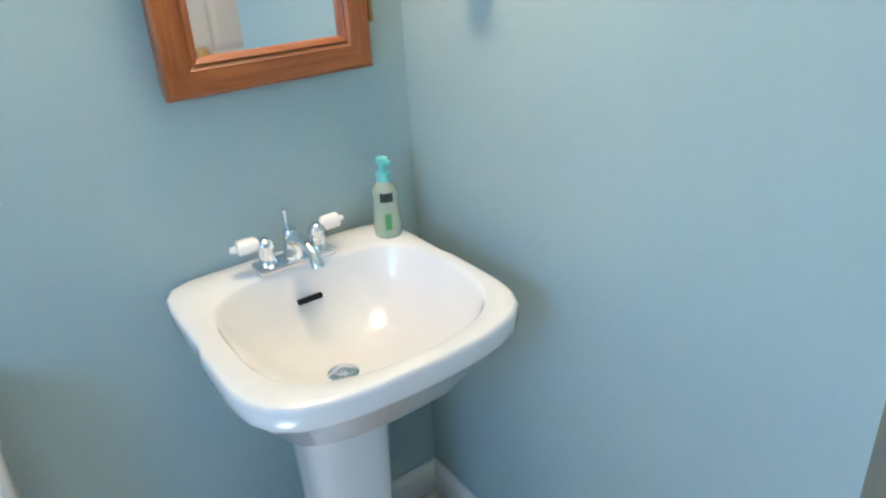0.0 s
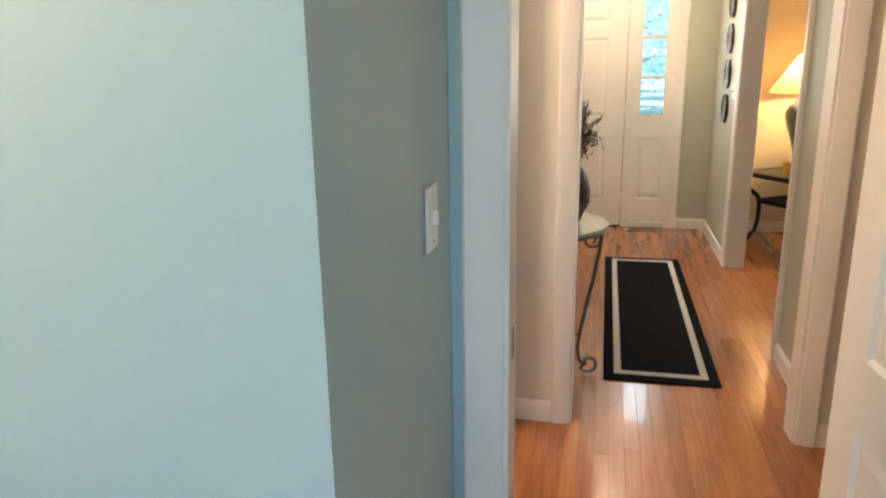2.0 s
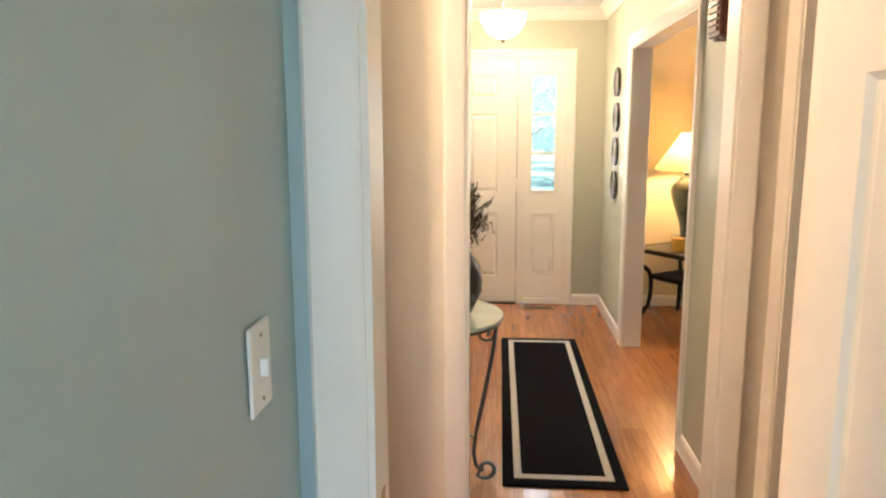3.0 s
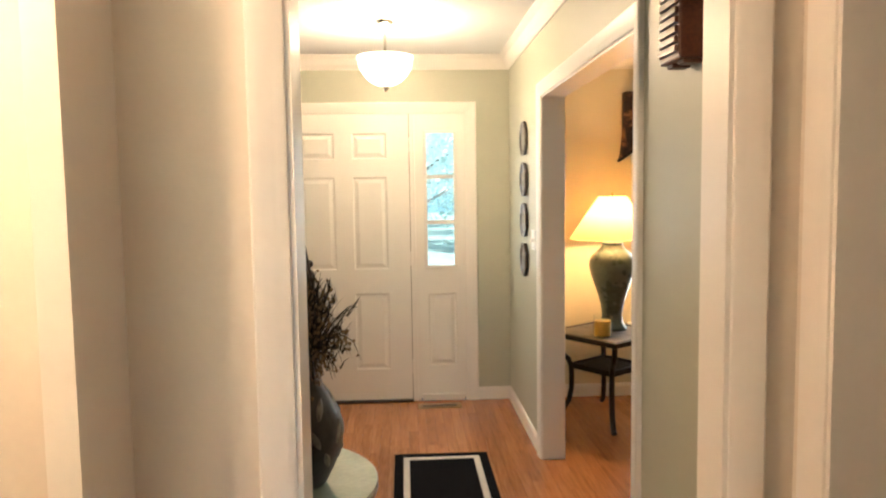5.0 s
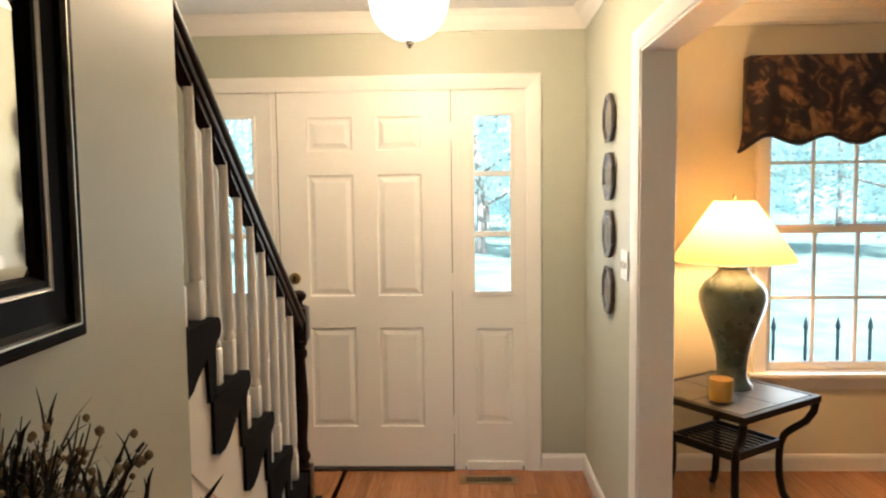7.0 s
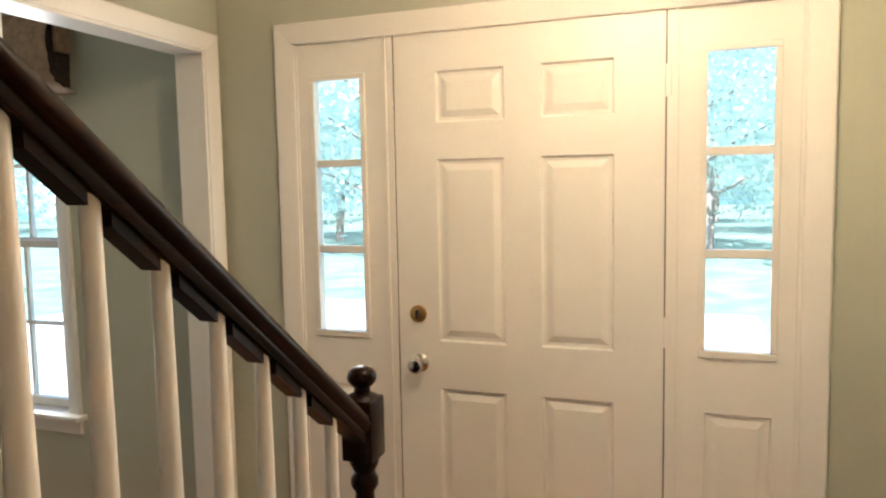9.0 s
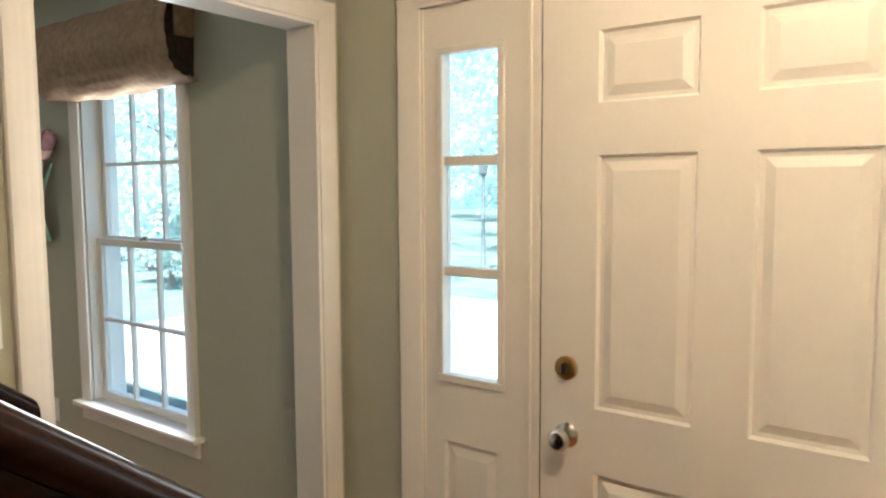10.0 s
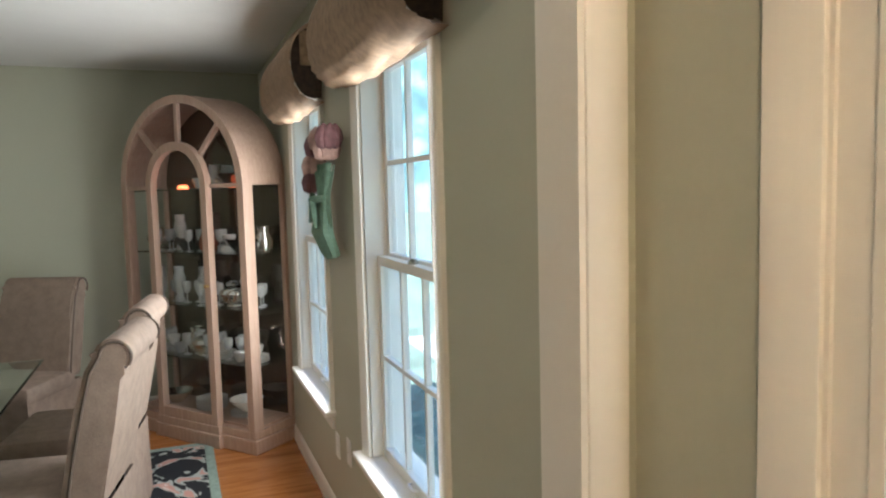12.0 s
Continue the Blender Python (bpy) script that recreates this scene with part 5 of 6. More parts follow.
TUREEN = [(0.0, 0.001), (0.055, 0.001), (0.05, 0.012), (0.085, 0.04), (0.095, 0.075), (0.098, 0.08), (0.085, 0.105), (0.045, 0.125), (0.012, 0.130), (0.018, 0.145), (0.0, 0.152)]
CRYSTAL = simple("cut_crystal", (0.93, 0.95, 0.95), 0.05, vary=0.03, bump=0.9, bscale=110)
CRYSTAL.node_tree.nodes["Principled BSDF"].inputs["Transmission Weight"].default_value = 0.6
SMOKE = simple("black_glazed_ceramic", (0.012, 0.010, 0.010), 0.12, vary=0.3, coat=0.4)
SHELF_ROWS = ((0.508, "GPCGTGPGCP"), (0.848, "VGVGVGGTVG"), (1.188, "TGVBGRGPBC"), (SP - 0.012, "CGB"))
for z, kinds in SHELF_ROWS:
    for i, k in enumerate(kinds):
        x = -0.43 + i * 0.096 if len(kinds) > 3 else 0.06 + i * 0.12
        yy = 0.17 + random.uniform(-0.035, 0.035)
        if k == "G":
            for dx, dy in ((-0.022, -0.055), (0.026, 0.0), (-0.015, 0.06)):
                crock("wine_glass", GLASSP, CRYSTAL, x + dx, yy + dy, z, "cut crystal stemmed wine glass", "glass", 10)
        elif k == "P":
            for j in range(4):
                crock("side_plate", [(r * 0.75, h) for r, h in PLATE], CHINA, x, 0.15, z + 0.010 * j, "white china side plate in a stack", "plate")
            crock("tea_cup", CUP, CHINA, x, 0.15, z + 0.044, "white china cup on stacked plates", "cup", 14)
        elif k == "C":
            crock("tea_cup", CUP, CRYSTAL, x - 0.02, yy - 0.06, z, "cut crystal cup on a glass shelf", "cup", 14)
            crock("small_jug", JUG, SILV, x + 0.01, yy + 0.05, z, "polished silver jug on a glass shelf", "jug", 16)
        elif k == "T":
            crock("covered_tureen", TUREEN, SILV, x, 0.17, z, "polished silver tureen with a lid", "tureen")
        elif k == "B":
            crock("black_bowl", [(r * 0.85, h * 1.15) for r, h in BOWL], SMOKE, x, 0.15, z, "black glazed bowl on a glass shelf", "bowl")
        elif k == "R":
            crock("small_jug", JUG, REDG, x, yy, z, "red brown glazed jug on a glass shelf", "jug")
        else:
            crock("bud_vase", VASEP, CRYSTAL, x, yy, z, "tall cut crystal vase", "vase", 14)

# rolled valances over the dining windows
ROLL = simple("beige_toile", (0.31, 0.205, 0.125), 0.85, vary=0.30, scale=34, bump=0.5, bscale=200, fine=50)
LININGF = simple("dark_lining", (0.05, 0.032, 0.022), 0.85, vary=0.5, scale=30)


def rolled_valance(cx):
    v = thing("rolled_valance", pose(cx, Y, 0), "beige printed fabric valance rolled over a window", "valance", "rolled valances")
    sec = []
    for i in range(25):
        f = i / 24
        a = math.radians(100 - 205 * f)
        sec.append((-(0.045 + 0.125 * max(0.0, math.cos(a)) ** 0.8), 2.105 + 0.165 * math.sin(a)))
    sec = [(-0.004, 2.275)] + sec + [(-0.02, 1.938)]
    half = 0.545
    q = bmesh.new()
    ns = 40
    rows = []
    for j in range(ns + 1):
        x = -half + 2 * half * j / ns
        tap = 1 - 0.10 * (abs(x) / half) ** 6
        row = []
        for i, (d, z) in enumerate(sec):
            f = i / (len(sec) - 1)
            fold = 0.010 * math.sin(f * 84 + 0.8 * math.sin(x * 5)) * max(0, f - 0.45) * 2
            sag = -0.018 * math.cos(x / half * math.pi / 2) * f
            row.append(q.verts.new((x + 0.004 * math.sin(i), d * tap + fold, z + sag + 0.004 * math.sin(x * 21 + i))))
        rows.append(row)
    for a, b in zip(rows, rows[1:]):
        for i in range(len(sec) - 1):
            q.faces.new((a[i], a[i + 1], b[i + 1], b[i]))
    smooth(part("roll", q, ROLL, v), 70)
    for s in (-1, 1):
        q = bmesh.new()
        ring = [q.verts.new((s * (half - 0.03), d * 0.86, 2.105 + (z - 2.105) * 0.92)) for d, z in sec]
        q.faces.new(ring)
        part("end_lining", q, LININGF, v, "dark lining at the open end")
        q = bmesh.new()
        box(q, s * half - 0.012, s * half + 0.012, -0.11, -0.035, 2.09, 2.235, 0.005, m=None)
        part("end_tab", q, ROLL, v, "folded fabric tab")
    return v


rolled_valance(-2.655)
rolled_valance(-4.13)

# tulip wall pocket between the windows
wf = thing("tulip_wall_hanging", pose(-3.40, Y - 0.002, 0) @ Matrix.Diagonal((1.3, 1.35, 1, 1)), "fabric tulips in a green tied wall pocket", "wall hanging")
GRN = simple("sage_fabric_green", (0.13, 0.22, 0.165), 0.8, vary=0.35, scale=25, bump=0.4, bscale=160)
for x0, z0, x1 in ((-0.07, 1.285, -0.10), (-0.035, 1.275, -0.05), (0.0, 1.27, 0.0), (0.035, 1.275, 0.05), (0.07, 1.285, 0.09)):
    q = bmesh.new()
    tube(q, [(x0, -0.035, z0), (x0 * 1.1, -0.06, 1.38), (x0 * 0.45, -0.05, 1.52), (x1, -0.05, 1.66)], [0.016, 0.020, 0.013, 0.009], 8)
    smooth(part("stem", q, GRN, wf))
q = bmesh.new()
tube(q, [(-0.055, -0.055, 1.52), (0, -0.085, 1.515), (0.055, -0.055, 1.52)], 0.014, 8)
tube(q, [(0, -0.085, 1.515), (-0.05, -0.085, 1.42)], [0.012, 0.006], 6)
tube(q, [(0, -0.085, 1.515), (0.04, -0.085, 1.40)], [0.012, 0.006], 6)
part("ribbon", q, GRN, wf)
for x, z, mat in ((-0.115, 1.655, "p"), (-0.055, 1.735, "d"), (0.02, 1.755, "p"), (0.09, 1.715, "p"), (-0.125, 1.585, "d"), (0.125, 1.755, "d")):
    nm_ = "dusty_pink_fabric" if mat == "p" else "plum_fabric"
    mt = bpy.data.materials.get(nm_) or simple(nm_, (0.52, 0.34, 0.29) if mat == "p" else (0.16, 0.075, 0.08), 0.8, vary=0.25, scale=30)
    q = bmesh.new()
    for k in range(5):
        a = k * 2 * math.pi / 5
        lathe(q, [(0.0, -0.048), (0.018, -0.036), (0.026, 0.0), (0.019, 0.032), (0.003, 0.056)], 8, pose(x + 0.018 * math.cos(a), -0.055 + 0.018 * math.sin(a), z, 16 * math.sin(a), 16 * math.cos(a), math.degrees(a)), cap=False)
    smooth(part("tulip", q, mt, wf, "fabric tulip head"))
q = bmesh.new()
for x, z, d in ((0.07, 1.50, 0.10), (-0.09, 1.50, -0.10)):
    q = bmesh.new()
    leaf_strip(q, [(x, -0.05, z - 0.1), (x + d * 0.4, -0.06, z + 0.03), (x + d, -0.05, z + 0.15)], 0.02)
    part("leaf", q, GRN, wf)

# ---------------------------------------------------------------- powder room
sk = thing("pedestal_sink", pose(-1.165, 0.365, 0), "white porcelain pedestal sink with a rounded basin", "sink")


def sink_outline(s, n=56):
    """Straight back, bowed front; s scales about the basin's middle."""
    pts = []
    for i in range(n):
        a = 2 * math.pi * i / n
        c_, s_ = math.cos(a), math.sin(a)
        e_ = 8 if c_ < 0 else 6
        k = 1 / (abs(c_) ** e_ + abs(s_) ** e_) ** (1 / e_)
        u, v = 0.238 * k * c_, 0.248 * k * s_
        u += 0.034 * (1 - (v / 0.25) ** 2) * (c_ > 0) * min(1, max(0, c_ * 1.5))
        v *= 1 - 0.02 * (c_ < 0)
        pts.append((0.243 + u * s, v * s))
    return pts


def basin_outline(s, n=56):
    pts = []
    for i in range(n):
        a = 2 * math.pi * i / n
        c_, s_ = math.cos(a), math.sin(a)
        k = 1 / (abs(c_) ** 3.3 + abs(s_) ** 3.3) ** (1 / 3.3)
        u, v = 0.180 * k * c_, 0.210 * k * s_
        u += 0.022 * (1 - (v / 0.225) ** 2) * max(0, c_)
        pts.append((0.274 + u * s, v * s + 0.008))
    return pts


q = bmesh.new()
layers = [([(0.243 + (u - 0.243) * 0.50, v * 0.50) for u, v in sink_outline(1)], 0.625), ([(0.243 + (u - 0.243) * 0.74, v * 0.74) for u, v in sink_outline(1)], 0.683), (sink_outline(0.90), 0.754), (sink_outline(0.975), 0.769), (sink_outline(0.995), 0.778), (sink_outline(1.0), 0.806), (sink_outline(0.992), 0.813), (sink_outline(0.975), 0.815),
          (basin_outline(1.02), 0.8145), (basin_outline(1.0), 0.811), (basin_outline(0.985), 0.803), (basin_outline(0.95), 0.780), (basin_outline(0.86), 0.735), (basin_outline(0.66), 0.695), (basin_outline(0.36), 0.6755), (basin_outline(0.10), 0.672)]
rings = [[q.verts.new((u, v, z)) for u, v in pts] for pts, z in layers]
for a, b in zip(rings, rings[1:]):
    for i in range(len(a)):
        j = (i + 1) % len(a)
        q.faces.new((a[i], a[j], b[j], b[i]))
q.faces.new(rings[0]), q.faces.new(rings[-1])
smooth(part("basin", q, PORCELAIN, sk, "rounded porcelain basin"), 60)
q = bmesh.new()
rings = []
for z, w, d in ((0.001, 0.108, 0.110), (0.02, 0.108, 0.110), (0.06, 0.092, 0.092), (0.30, 0.080, 0.076), (0.52, 0.088, 0.086), (0.645, 0.120, 0.125)):
    ring = []
    for i in range(28):
        a = 2 * math.pi * i / 28
        c_, s_ = math.cos(a), math.sin(a)
        k = 1 / (abs(c_) ** 4 + abs(s_) ** 4) ** 0.25
        ring.append(q.verts.new((0.18 + d * k * c_, w * k * s_ - 0.006, z)))
    rings.append(ring)
for a, b in zip(rings, rings[1:]):
    for i in range(28):
        q.faces.new((a[i], a[(i + 1) % 28], b[(i + 1) % 28], b[i]))
q.faces.new(rings[0]), q.faces.new(rings[-1])
smooth(part("pedestal", q, PORCELAIN, sk, "tapered porcelain pedestal"), 50)
q = bmesh.new()
lathe(q, [(0.0, 0.0005), (0.026, 0.0005), (0.028, 0.004), (0.020, 0.006), (0.0, 0.003)], 24, pose(0.275, -0.022, 0.6775), cap=False)
smooth(part("drain", q, CHROME, sk, "chrome drain"))
# no hole is cut: a black block paints the slot's inner shade
part("overflow_slot", boxed(-0.024, 0.024, -0.006, 0.006, -0.005, 0.005, 0.001, m=pose(0.121, 0, 0.755, -20, 0, 90)), DARK, sk, "black block for the shade inside the overflow slot")

fc = thing("basin_faucet", pose(-1.165 + 0.075, 0.365, 0.815), "chrome centerset faucet with white lever handles", "faucet")
q = bmesh.new()
box(q, -0.026, 0.026, -0.078, 0.078, 0.0, 0.016, 0.007)
smooth(part("base_plate", q, CHROME, fc), 40)
q = bmesh.new()
lathe(q, [(0.021, 0.014), (0.018, 0.03), (0.014, 0.05), (0.016, 0.062), (0.012, 0.070), (0.0, 0.072)], 20, cap=False)
tube(q, [(0.0, 0, 0.045), (0.03, 0, 0.060), (0.065, 0, 0.060), (0.095, 0, 0.048), (0.104, 0, 0.028)], [0.013, 0.012, 0.011, 0.011, 0.012], 14)
lathe(q, [(0.003, 0.07), (0.003, 0.095), (0.007, 0.098), (0.007, 0.104), (0.0, 0.106)], 10, pose(-0.014, 0, 0), cap=False)
smooth(part("spout", q, CHROME, fc, "curved chrome spout"), 50)
for s in (-1, 1):
    q = bmesh.new()
    lathe(q, [(0.020, 0.014), (0.016, 0.024), (0.015, 0.045), (0.018, 0.050), (0.015, 0.060), (0.008, 0.066), (0.0, 0.067)], 20, pose(0, s * 0.052, 0), cap=False)
    post = smooth(part("valve", q, CHROME, fc), 50)
    q = bmesh.new()
    lathe(q, [(0.008, 0.0), (0.0145, 0.006), (0.0155, 0.022), (0.0150, 0.038), (0.007, 0.042), (0.005, 0.052), (0.0, 0.054)], 16, pose(-0.004, s * 0.062, 0.058, -s * 92, 0, s * 6), cap=False)
    smooth(part("lever", q, PORCELAIN, fc, "white porcelain lever"), 50)

bt = thing("soap_bottle", pose(-1.165 + 0.085, 0.568, 0.8145) @ Matrix.Diagonal((1.08, 1.08, 0.93, 1)), "clear pump bottle of pale green soap", "soap bottle")
q = bmesh.new()
lathe(q, [(0.0, 0.001), (0.024, 0.001), (0.026, 0.006), (0.025, 0.04), (0.022, 0.075), (0.023, 0.105), (0.016, 0.118), (0.011, 0.124), (0.0, 0.124)], 24, cap=False)
SOAP, _n, _l, sb2 = material("green_soap")
sb2.inputs["Base Color"].default_value = (0.90, 0.97, 0.76, 1)
sb2.inputs["Transmission Weight"].default_value = 0.6
sb2.inputs["Roughness"].default_value = 0.12
smooth(part("bottle", q, SOAP, bt), 50)
q = bmesh.new()
lathe(q, [(0.012, 0.122), (0.013, 0.128), (0.013, 0.142), (0.007, 0.146), (0.007, 0.160), (0.011, 0.163), (0.011, 0.174), (0.0, 0.176)], 18, cap=False)
box(q, 0.006, 0.028, -0.005, 0.005, 0.164, 0.173, 0.003)
smooth(part("pump", q, simple("aqua_plastic", (0.22, 0.62, 0.60), 0.35), bt, "aqua pump top"), 40)
q = bmesh.new()
for z0, z1, a0, a1 in ((0.084, 0.104, -0.5, 0.5),):
    pts = [(0.0245 * math.cos(a0 + (a1 - a0) * i / 8 - 0.45), 0.0245 * math.sin(a0 + (a1 - a0) * i / 8 - 0.45)) for i in range(9)]
    lo, hi = [q.verts.new((x, y_, z0)) for x, y_ in pts], [q.verts.new((x, y_, z1)) for x, y_ in pts]
    for i in range(8):
        q.faces.new((lo[i], lo[i + 1], hi[i + 1], hi[i]))
part("label_patch", q, simple("black_label", (0.02, 0.025, 0.03), 0.4), bt, "small black label")
q = bmesh.new()
pts = [(0.0262 * math.cos(-0.9 + 0.9 * i / 8), 0.0262 * math.sin(-0.9 + 0.9 * i / 8)) for i in range(9)]
lo, hi = [q.verts.new((x, y_, 0.022)) for x, y_ in pts[2:7]], [q.verts.new((x, y_, 0.058)) for x, y_ in pts[2:7]]
for i in range(4):
    q.faces.new((lo[i], lo[i + 1], hi[i + 1], hi[i]))
part("leaf_print", q, simple("green_print", (0.08, 0.30, 0.10), 0.5), bt, "green printed leaf")

mc = thing("medicine_cabinet", pose(-1.169, 0.401, 1.432), "honey oak framed medicine cabinet with a mirror door", "medicine cabinet")
mcw, mch = 0.193, 0.29
part("case", boxed(0.0, 0.030, -mcw + 0.004, mcw - 0.004, -mch + 0.004, mch - 0.004, 0.003), OAKZ, mc)
FR = [(0, 0.029), (0, 0.044), (0.006, 0.049), (0.044, 0.049), (0.050, 0.044), (0.054, 0.048), (0.062, 0.042), (0.064, 0.034)]
for k in range(4):
    q = bmesh.new()
    rows = [[q.verts.new((o, a, b)) for a, b in [((-mcw + i, -mch + i), (mcw - i, -mch + i), (mcw - i, mch - i), (-mcw + i, mch - i))[j] for j in (k, (k + 1) % 4)]] for i, o in FR]
    for p, r_ in zip(rows, rows[1:]):
        q.faces.new((p[0], p[1], r_[1], r_[0]))
    part("stile" if k % 2 else "rail", q, OAKZ if k % 2 else OAK, mc, "honey oak frame member")
part("mirror", boxed(0.030, 0.036, -mcw + 0.056, mcw - 0.056, -mch + 0.056, mch - 0.056), MIRROR, mc, "mirror glass")
for z in (-0.185, 0.185):
    part("hinge", boxed(0.022, 0.050, mcw - 0.001, mcw + 0.007, z - 0.025, z + 0.025, 0.002), BRASS, mc)
vn = thing("vanity_light", pose(-1.169, 0.385, 2.02), "brass wall light bar above the mirror", "wall light")
part("back_plate", boxed(0.0, 0.03, -0.22, 0.22, -0.05, 0.05, 0.006), BRASS, vn)
for y_ in (-0.14, 0.14):
    q = bmesh.new()
    bmesh.ops.create_uvsphere(q, u_segments=16, v_segments=10, radius=0.035, matrix=pose(0.075, y_, 0))
    o = smooth(part("bulb", q, GLOBE, vn, "lit bulb"))
    o.visible_shadow = False
nl = thing("plug_in_freshener", pose(-0.927, 0.694, 1.318), "white plug in air freshener with a dark window", "air freshener")
part("shell", boxed(-0.030, 0.030, -0.035, 0.0, 0.0, 0.155, 0.010), WHITEPL, nl)
part("window", boxed(-0.013, 0.013, -0.038, -0.034, 0.025, 0.10, 0.001), simple("grey_gel", (0.10, 0.12, 0.12), 0.3), nl, "grey gel window")
part("tray", boxed(-0.033, 0.033, -0.045, 0.0, -0.004, 0.008, 0.003), WHITEPL, nl)

tl = thing("toilet", pose(-1.165, -0.395, 0), "white porcelain toilet with a lidded tank", "toilet")
smooth(part("tank", boxed(0.0, 0.19, -0.22, 0.22, 0.38, 0.735, 0.02), PORCELAIN, tl), 40)
smooth(part("tank_lid", boxed(-0.002, 0.205, -0.235, 0.235, 0.735, 0.770, 0.012), PORCELAIN, tl), 40)
q = bmesh.new()
rings = []
for z, rx, ry, cx in ((0.001, 0.13, 0.11, 0.38), (0.05, 0.12, 0.10, 0.38), (0.20, 0.13, 0.11, 0.38), (0.32, 0.20, 0.165, 0.42), (0.385, 0.235, 0.185, 0.42), (0.40, 0.235, 0.185, 0.42)):
    rings.append([q.verts.new((cx + rx * math.cos(2 * math.pi * i / 30), ry * math.sin(2 * math.pi * i / 30), z)) for i in range(30)])
for a, b in zip(rings, rings[1:]):
    for i in range(30):
        q.faces.new((a[i], a[(i + 1) % 30], b[(i + 1) % 30], b[i]))
q.faces.new(rings[0]), q.faces.new(rings[-1])
smooth(part("bowl", q, PORCELAIN, tl), 60)
q = bmesh.new()
lathe(q, [(0.0, 0.0), (0.19, 0.0), (0.195, 0.012), (0.18, 0.028), (0.0, 0.032)], 30, Matrix.Translation((0.41, 0, 0.401)) @ Matrix.Diagonal((1.22, 1, 1, 1)), cap=False)
smooth(part("seat_lid", q, WHITEPL, tl))

# powder room door, standing open against the wall
PD = pose(0.588, 1.362, 0, 0, 0, -86)
pd = thing("door_2", PD, "white six panel interior door standing open", "door", kind="structure")
pw = 0.62
pans = []
for a, b in ((0.105, 0.275), (0.345, 0.515)):
    for c_, d_ in ((1.64, 1.88), (0.93, 1.54), (0.22, 0.80)):
        pans.append((a, b, c_, d_))
lf = part("leaf", panelled(0.0, pw, 0.012, 2.02, -0.035, 0.0, pans, steps=((0.010, 0.008), (0.018, 0.008), (0.036, 0.001))), DOORP, pd)
for s, yy in ((1, 0.0), (-1, -0.035)):
    q = bmesh.new()
    lathe(q, [(0.0, 0), (0.032, 0), (0.030, 0.008), (0.012, 0.014), (0.012, 0.03), (0.026, 0.042), (0.026, 0.055), (0.0, 0.064)], 24, pose(pw - 0.06, yy, 0.93, -90 * s, 0, 0), cap=False)
    smooth(part("knob", q, BRASS, lf, "round brass knob"))
for z in (0.22, 1.0, 1.80):
    part("hinge", boxed(-0.012, 0.004, -0.004, 0.006, z - 0.045, z + 0.045, 0.002), BRASS, pd)
sp = part("strike_plate", boxed(-0.071, -0.0675, 1.405, 1.435, 0.82, 0.885, 0.001), BRASS)
tagged(sp, "brass strike plate on the door jamb", "strike plate")

# ---------------------------------------------------------------- outdoors
GRASS = simple("lawn", (0.08, 0.122, 0.10), 0.9, vary=0.55, scale=1.6, fine=14)
slab("ground", -600, 600, YO + 0.02, 900, -0.5, -0.35, GRASS, "pale sunlit lawn reaching the woods", "ground")
slab("porch", -1.6, 1.2, YO + 0.02, 8.2, -0.349, -0.10, simple("pale_concrete", (0.55, 0.53, 0.49), 0.8, vary=0.1), "pale concrete front stoop", "porch")
slab("driveway", -9, 1.2, 8.3, 14.5, -0.349, -0.335, simple("pale_gravel_drive", (0.27, 0.29, 0.295), 0.9, vary=0.15, scale=3), "pale gravel drive before the stoop", "driveway")
LEAF = simple("tree_leaf", (0.115, 0.16, 0.145), 0.6, vary=0.25, scale=1.5, fine=6)
lt, lmx = LEAF.node_tree.nodes.new("ShaderNodeBsdfTranslucent"), LEAF.node_tree.nodes.new("ShaderNodeMixShader")
lt.inputs["Color"].default_value, lmx.inputs["Fac"].default_value = (0.74, 0.86, 0.83, 1), 0.72
LEAF.node_tree.links.new(LEAF.node_tree.nodes["Principled BSDF"].outputs[0], lmx.inputs[1])
LEAF.node_tree.links.new(lt.outputs[0], lmx.inputs[2])
LEAF.node_tree.links.new(lmx.outputs[0], LEAF.node_tree.nodes["Material Output"].inputs["Surface"])
BARK = simple("grey_bark", (0.20, 0.17, 0.14), 0.9, vary=0.4, scale=8, bump=0.6, bscale=20)


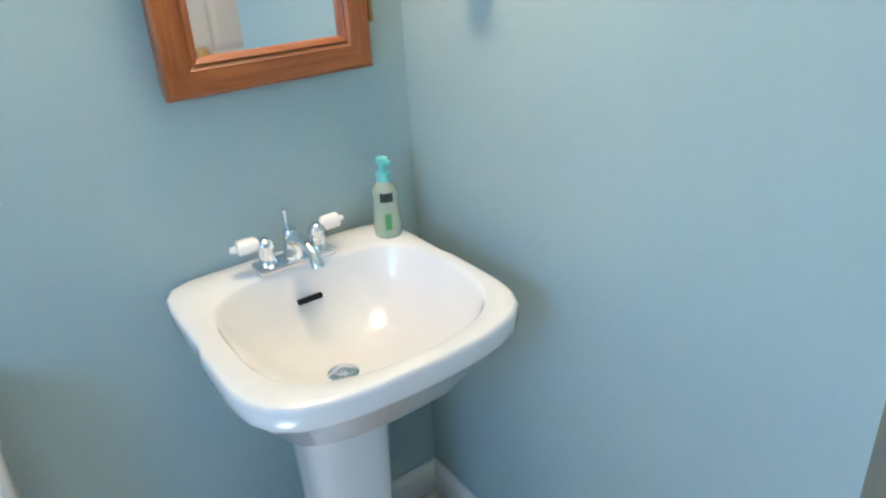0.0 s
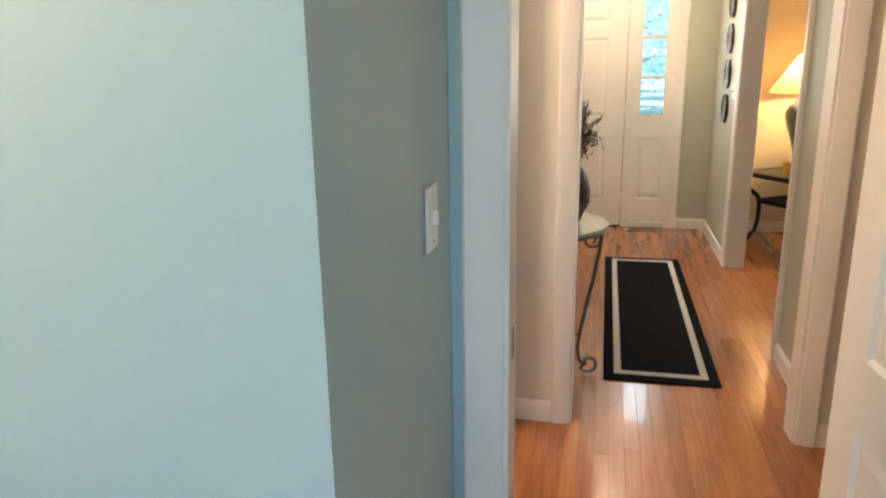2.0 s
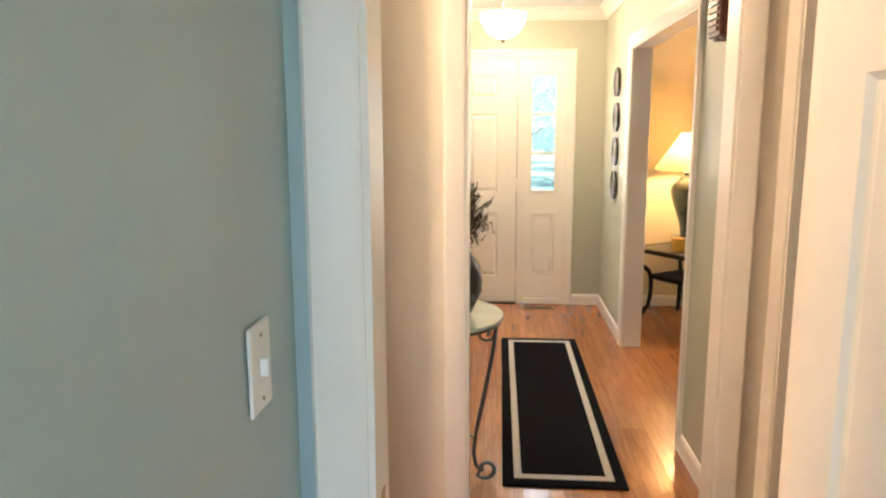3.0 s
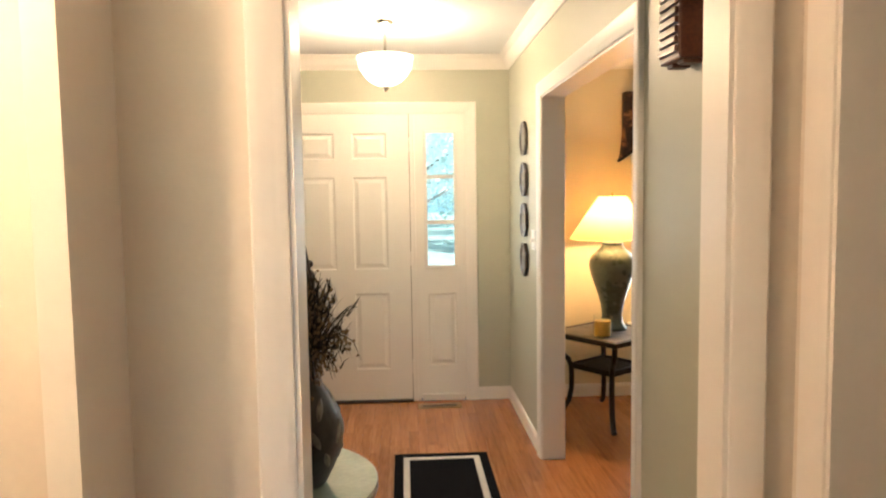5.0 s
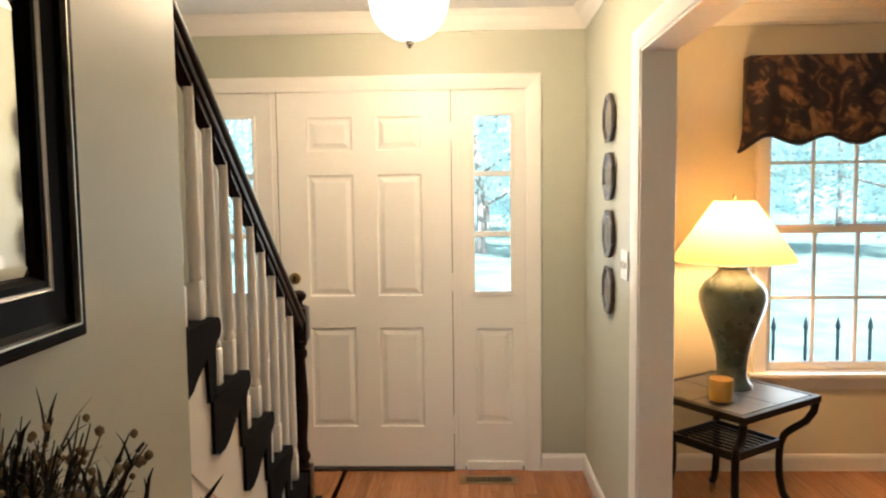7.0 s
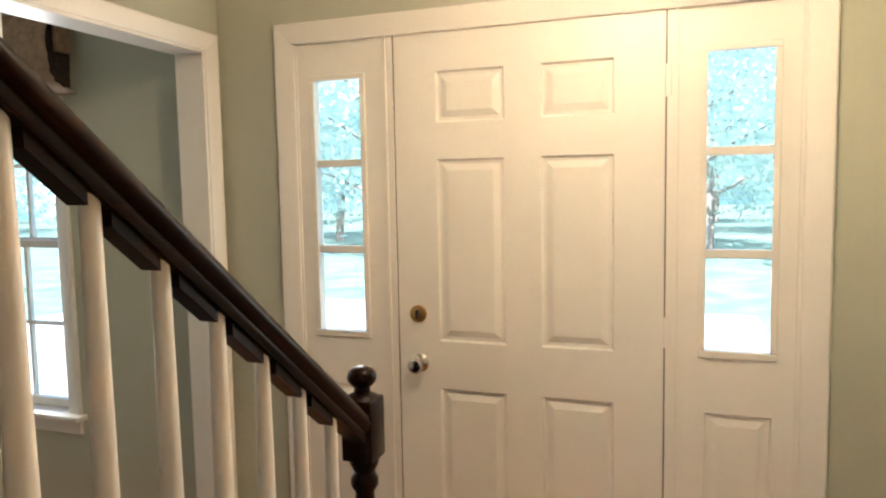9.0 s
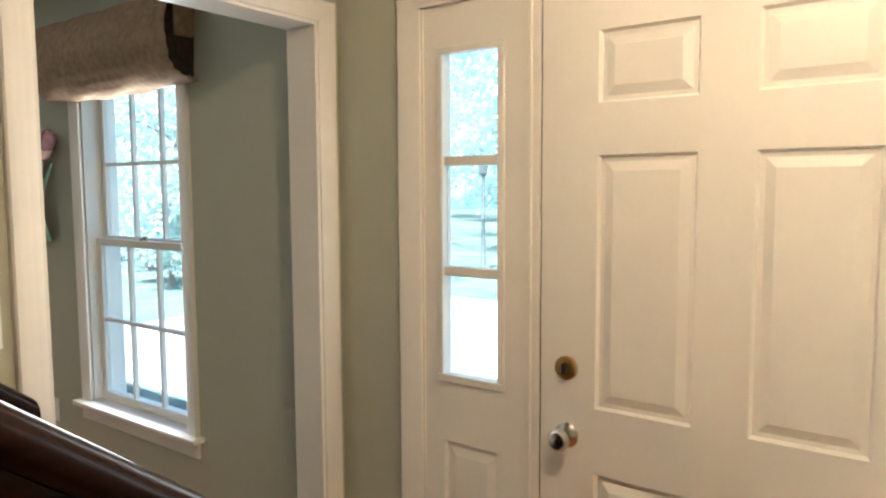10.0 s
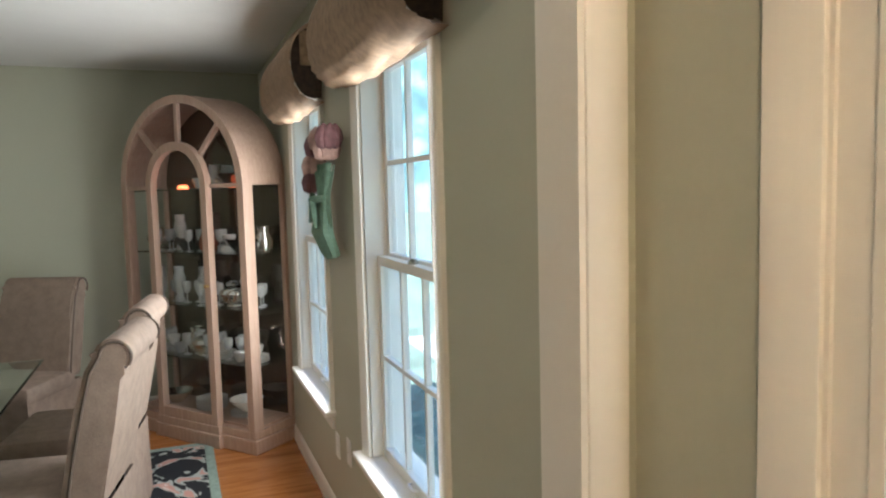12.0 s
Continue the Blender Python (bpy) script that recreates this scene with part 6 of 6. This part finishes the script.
def tree(x, y_, h, seed):
    random.seed(seed)
    t = thing("tree" if h > 4 else "shrub", pose(x, y_, -0.36), "leafy broadleaf tree on the front lawn" if h > 4 else "leafy green shrub on the front lawn", "tree" if h > 4 else "shrub", "trees on the lawn" if h > 4 else "shrubs on the lawn")
    slim = 1 if h > 4 else 0.35
    b = bmesh.new()
    top = Vector((random.uniform(-0.4, 0.4), random.uniform(-0.4, 0.4), h * 0.8))
    tube(b, [Vector((0, 0, 0)), top * 0.3 + Vector((0.1, 0, 0)), top * 0.6, top], [0.17 * slim, 0.13 * slim, 0.09 * slim, 0.03 * slim], 8)
    tips = []
    for i in range(9):
        f = 0.22 + 0.7 * i / 9
        a = i * 2.4 + random.random()
        s = top * f
        ln = h * 0.34 * (1.15 - f * 0.7)
        e_ = s + Vector((math.cos(a) * ln, math.sin(a) * ln, ln * random.uniform(0.1, 0.6)))
        tube(b, [s, s.lerp(e_, 0.5) + Vector((0, 0, 0.12)), e_], [0.05 * slim, 0.035 * slim, 0.012 * slim], 5)
        tips += [s.lerp(e_, 0.45), s.lerp(e_, 0.75), e_]
    part("trunk", b, BARK, t)
    vv, ff = [], []
    for c_ in tips + [top]:
        for _ in range(200):
            p = c_ + Vector([random.gauss(0, h * 0.072) for _ in range(3)])
            u = Vector([random.gauss(0, 1) for _ in range(3)]).normalized()
            w = u.orthogonal().normalized()
            l_, k_ = random.uniform(0.08, 0.17) * (0.4 + 0.6 * (h > 4)), random.uniform(0.035, 0.075) * (0.5 + 0.5 * (h > 4))
            n0 = len(vv)
            vv += [p - u * l_, p + w * k_, p + u * l_, p - w * k_]
            ff.append((n0, n0 + 1, n0 + 2, n0 + 3))
    me = bpy.data.meshes.new("crown")
    me.from_pydata(vv, [], ff)
    me.materials.append(LEAF)
    o = new("crown", me)
    o.parent = t
    return t


for i, (x, y_, h) in enumerate(((-6.5, 15, 6.5), (-3.2, 19, 7.5), (0.6, 18, 7), (3.4, 14.5, 6), (6.8, 20, 8), (-9.5, 20, 8), (-12.5, 14, 7), (-16, 19, 8), (10, 16, 7), (4.5, 24, 9), (-1.5, 26, 9), (-7, 27, 9), (-21, 15, 8), (-26, 20, 9))):
    tree(x * 1.25, y_ + 7, h * 1.15, 100 + i)
for i in range(14):
    tree(-44 + i * 5.6 + (i * 37 % 5) * 0.5, 36 + (i * 53 % 7), 8.5 + (i * 29 % 4), 500 + i)
for i, (x, y_, h) in enumerate(((-12.2, 12.6, 2.6), (-15, 13.8, 3.0), (-18, 14.5, 3.0))):
    tree(x, y_, h, 300 + i)
POLE = simple("grey_green_iron", (0.075, 0.095, 0.10), 0.5, vary=0.2)
lpz = thing("lamp_post", pose(-8.2, 17.7, -0.352), "slender grey iron lamp post on the lawn", "lamp post")
q = bmesh.new()
lathe(q, [(0.10, 0.0), (0.10, 0.08), (0.055, 0.14), (0.045, 1.2), (0.055, 1.22), (0.040, 1.26), (0.036, 2.15)], 12)
smooth(part("pole", q, POLE, lpz))
q = bmesh.new()
lathe(q, [(0.05, 2.15), (0.10, 2.20), (0.13, 2.42), (0.15, 2.44), (0.03, 2.56), (0.012, 2.62)], 6)
part("lantern", q, POLE, lpz, "small lantern head")
fn = thing("garden_fence", pose(0, 7.7, -0.352), "low grey iron picket fence before the living room window", "fence")
for i in range(12):
    q = bmesh.new()
    x = 2.1 + i * 0.23
    lathe(q, [(0.012, 0.0), (0.012, 0.84), (0.020, 0.86), (0.012, 0.90), (0.002, 0.94)], 8, pose(x, 0, 0))
    part("picket", q, POLE, fn)
part("fence_rail", boxed(2.0, 4.73, -0.010, 0.010, 0.20, 0.23), POLE, fn)
# backdrop glows by itself: daylight and blue haze are put into its colour
BACK, bn_, bl_, bb_ = material("glowing_woods_and_sky")
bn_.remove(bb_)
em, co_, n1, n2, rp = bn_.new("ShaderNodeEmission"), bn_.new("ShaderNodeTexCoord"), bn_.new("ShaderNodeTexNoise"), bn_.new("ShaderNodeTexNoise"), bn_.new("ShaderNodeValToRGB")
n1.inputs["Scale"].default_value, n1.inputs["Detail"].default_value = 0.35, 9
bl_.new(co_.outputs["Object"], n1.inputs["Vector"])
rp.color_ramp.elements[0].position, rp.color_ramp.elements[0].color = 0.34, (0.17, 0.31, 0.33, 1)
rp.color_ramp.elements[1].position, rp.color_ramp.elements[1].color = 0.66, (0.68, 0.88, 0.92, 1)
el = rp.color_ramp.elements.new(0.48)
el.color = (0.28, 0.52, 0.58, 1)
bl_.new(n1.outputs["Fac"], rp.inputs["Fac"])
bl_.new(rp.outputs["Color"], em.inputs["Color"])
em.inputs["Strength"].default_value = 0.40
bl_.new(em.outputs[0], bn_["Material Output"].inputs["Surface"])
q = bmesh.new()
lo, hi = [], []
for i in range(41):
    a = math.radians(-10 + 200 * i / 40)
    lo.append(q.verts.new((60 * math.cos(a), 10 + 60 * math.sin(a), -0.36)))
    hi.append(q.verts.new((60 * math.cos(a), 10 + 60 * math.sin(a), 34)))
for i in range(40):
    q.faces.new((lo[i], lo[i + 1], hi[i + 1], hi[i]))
structure(part("backdrop", q, BACK), "glowing backdrop of woods and sky with painted haze", "backdrop")

# ---------------------------------------------------------------- oak strip floors
random.seed(3)
PW = 0.0572
plank_cache = {}


def plank_mesh(length):
    key = round(length, 2)
    if key not in plank_cache:
        me = bpy.data.meshes.new("floor_plank")
        w, l_, c_ = PW / 2 - 0.0002, key / 2 - 0.0002, 0.0004
        vv = [(-w, -l_, -0.018), (w, -l_, -0.018), (w, l_, -0.018), (-w, l_, -0.018), (-w, -l_, -c_), (w, -l_, -c_), (w, l_, -c_), (-w, l_, -c_),
              (-w + c_, -l_ + c_, 0), (w - c_, -l_ + c_, 0), (w - c_, l_ - c_, 0), (-w + c_, l_ - c_, 0)]
        ff = [(0, 1, 5, 4), (1, 2, 6, 5), (2, 3, 7, 6), (3, 0, 4, 7), (4, 5, 9, 8), (5, 6, 10, 9), (6, 7, 11, 10), (7, 4, 8, 11), (8, 9, 10, 11)]
        me.from_pydata(vv, [], ff)
        me.materials.append(FLOOR_P)
        plank_cache[key] = me
    return plank_cache[key]


def runs(x0, x1, ya_, yb_):
    n = int(round((x1 - x0) / PW))
    for i in range(n):
        x = x0 + (i + 0.5) * PW
        yy = ya_
        first = True
        while yb_ - yy > 0.01:
            ln = random.choice((0.45, 0.6, 0.75, 0.9, 1.1, 1.3)) * (random.uniform(0.3, 1) if first else 1)
            ln = round(min(max(ln, 0.15), yb_ - yy), 2)
            if yb_ - yy - ln < 0.12:
                ln = round(yb_ - yy, 2)
            first = False
            yield x, yy + ln / 2, max(ln, 0.02)
            yy += max(ln, 0.02)


hall_floor = thing("floor", pose(0, 0, 0), "glossy orange oak strip floor of hall and foyer", "floor", kind="structure")
rest_v, rest_f = [], []


def add_rest(x, yc, ln):
    me = plank_mesh(ln)
    n0 = len(rest_v)
    rest_v.extend([(v.co.x + x, v.co.y + yc, v.co.z) for v in me.vertices])
    rest_f.extend([[i + n0 for i in p.vertices] for p in me.polygons])


count = 0
for x, yc, ln in runs(-0.345, 1.085, 1.475, Y):
    if count < 300 and x > -0.27:
        o = new("floor_plank", plank_mesh(ln))
        o.location, o.parent = (x, yc, 0), hall_floor
        count += 1
    else:
        add_rest(x, yc, ln)
for a, b, c_, d_ in ((1.085, 4.2, 1.0, Y), (-6.0, -1.52, 2.2, Y), (-1.52, -0.345, 5.0, Y), (-1.40, -0.345, 1.475, 2.78)):
    for x, yc, ln in runs(a, b, c_, d_):
        add_rest(x, yc, ln)
me = bpy.data.meshes.new("floor_strips")
me.from_pydata(rest_v, [], rest_f)
me.materials.append(FLOOR_S)
o = new("floor_strips", me)
tagged(o, "orange oak strip floor of the side rooms", "floor", kind="stuff")
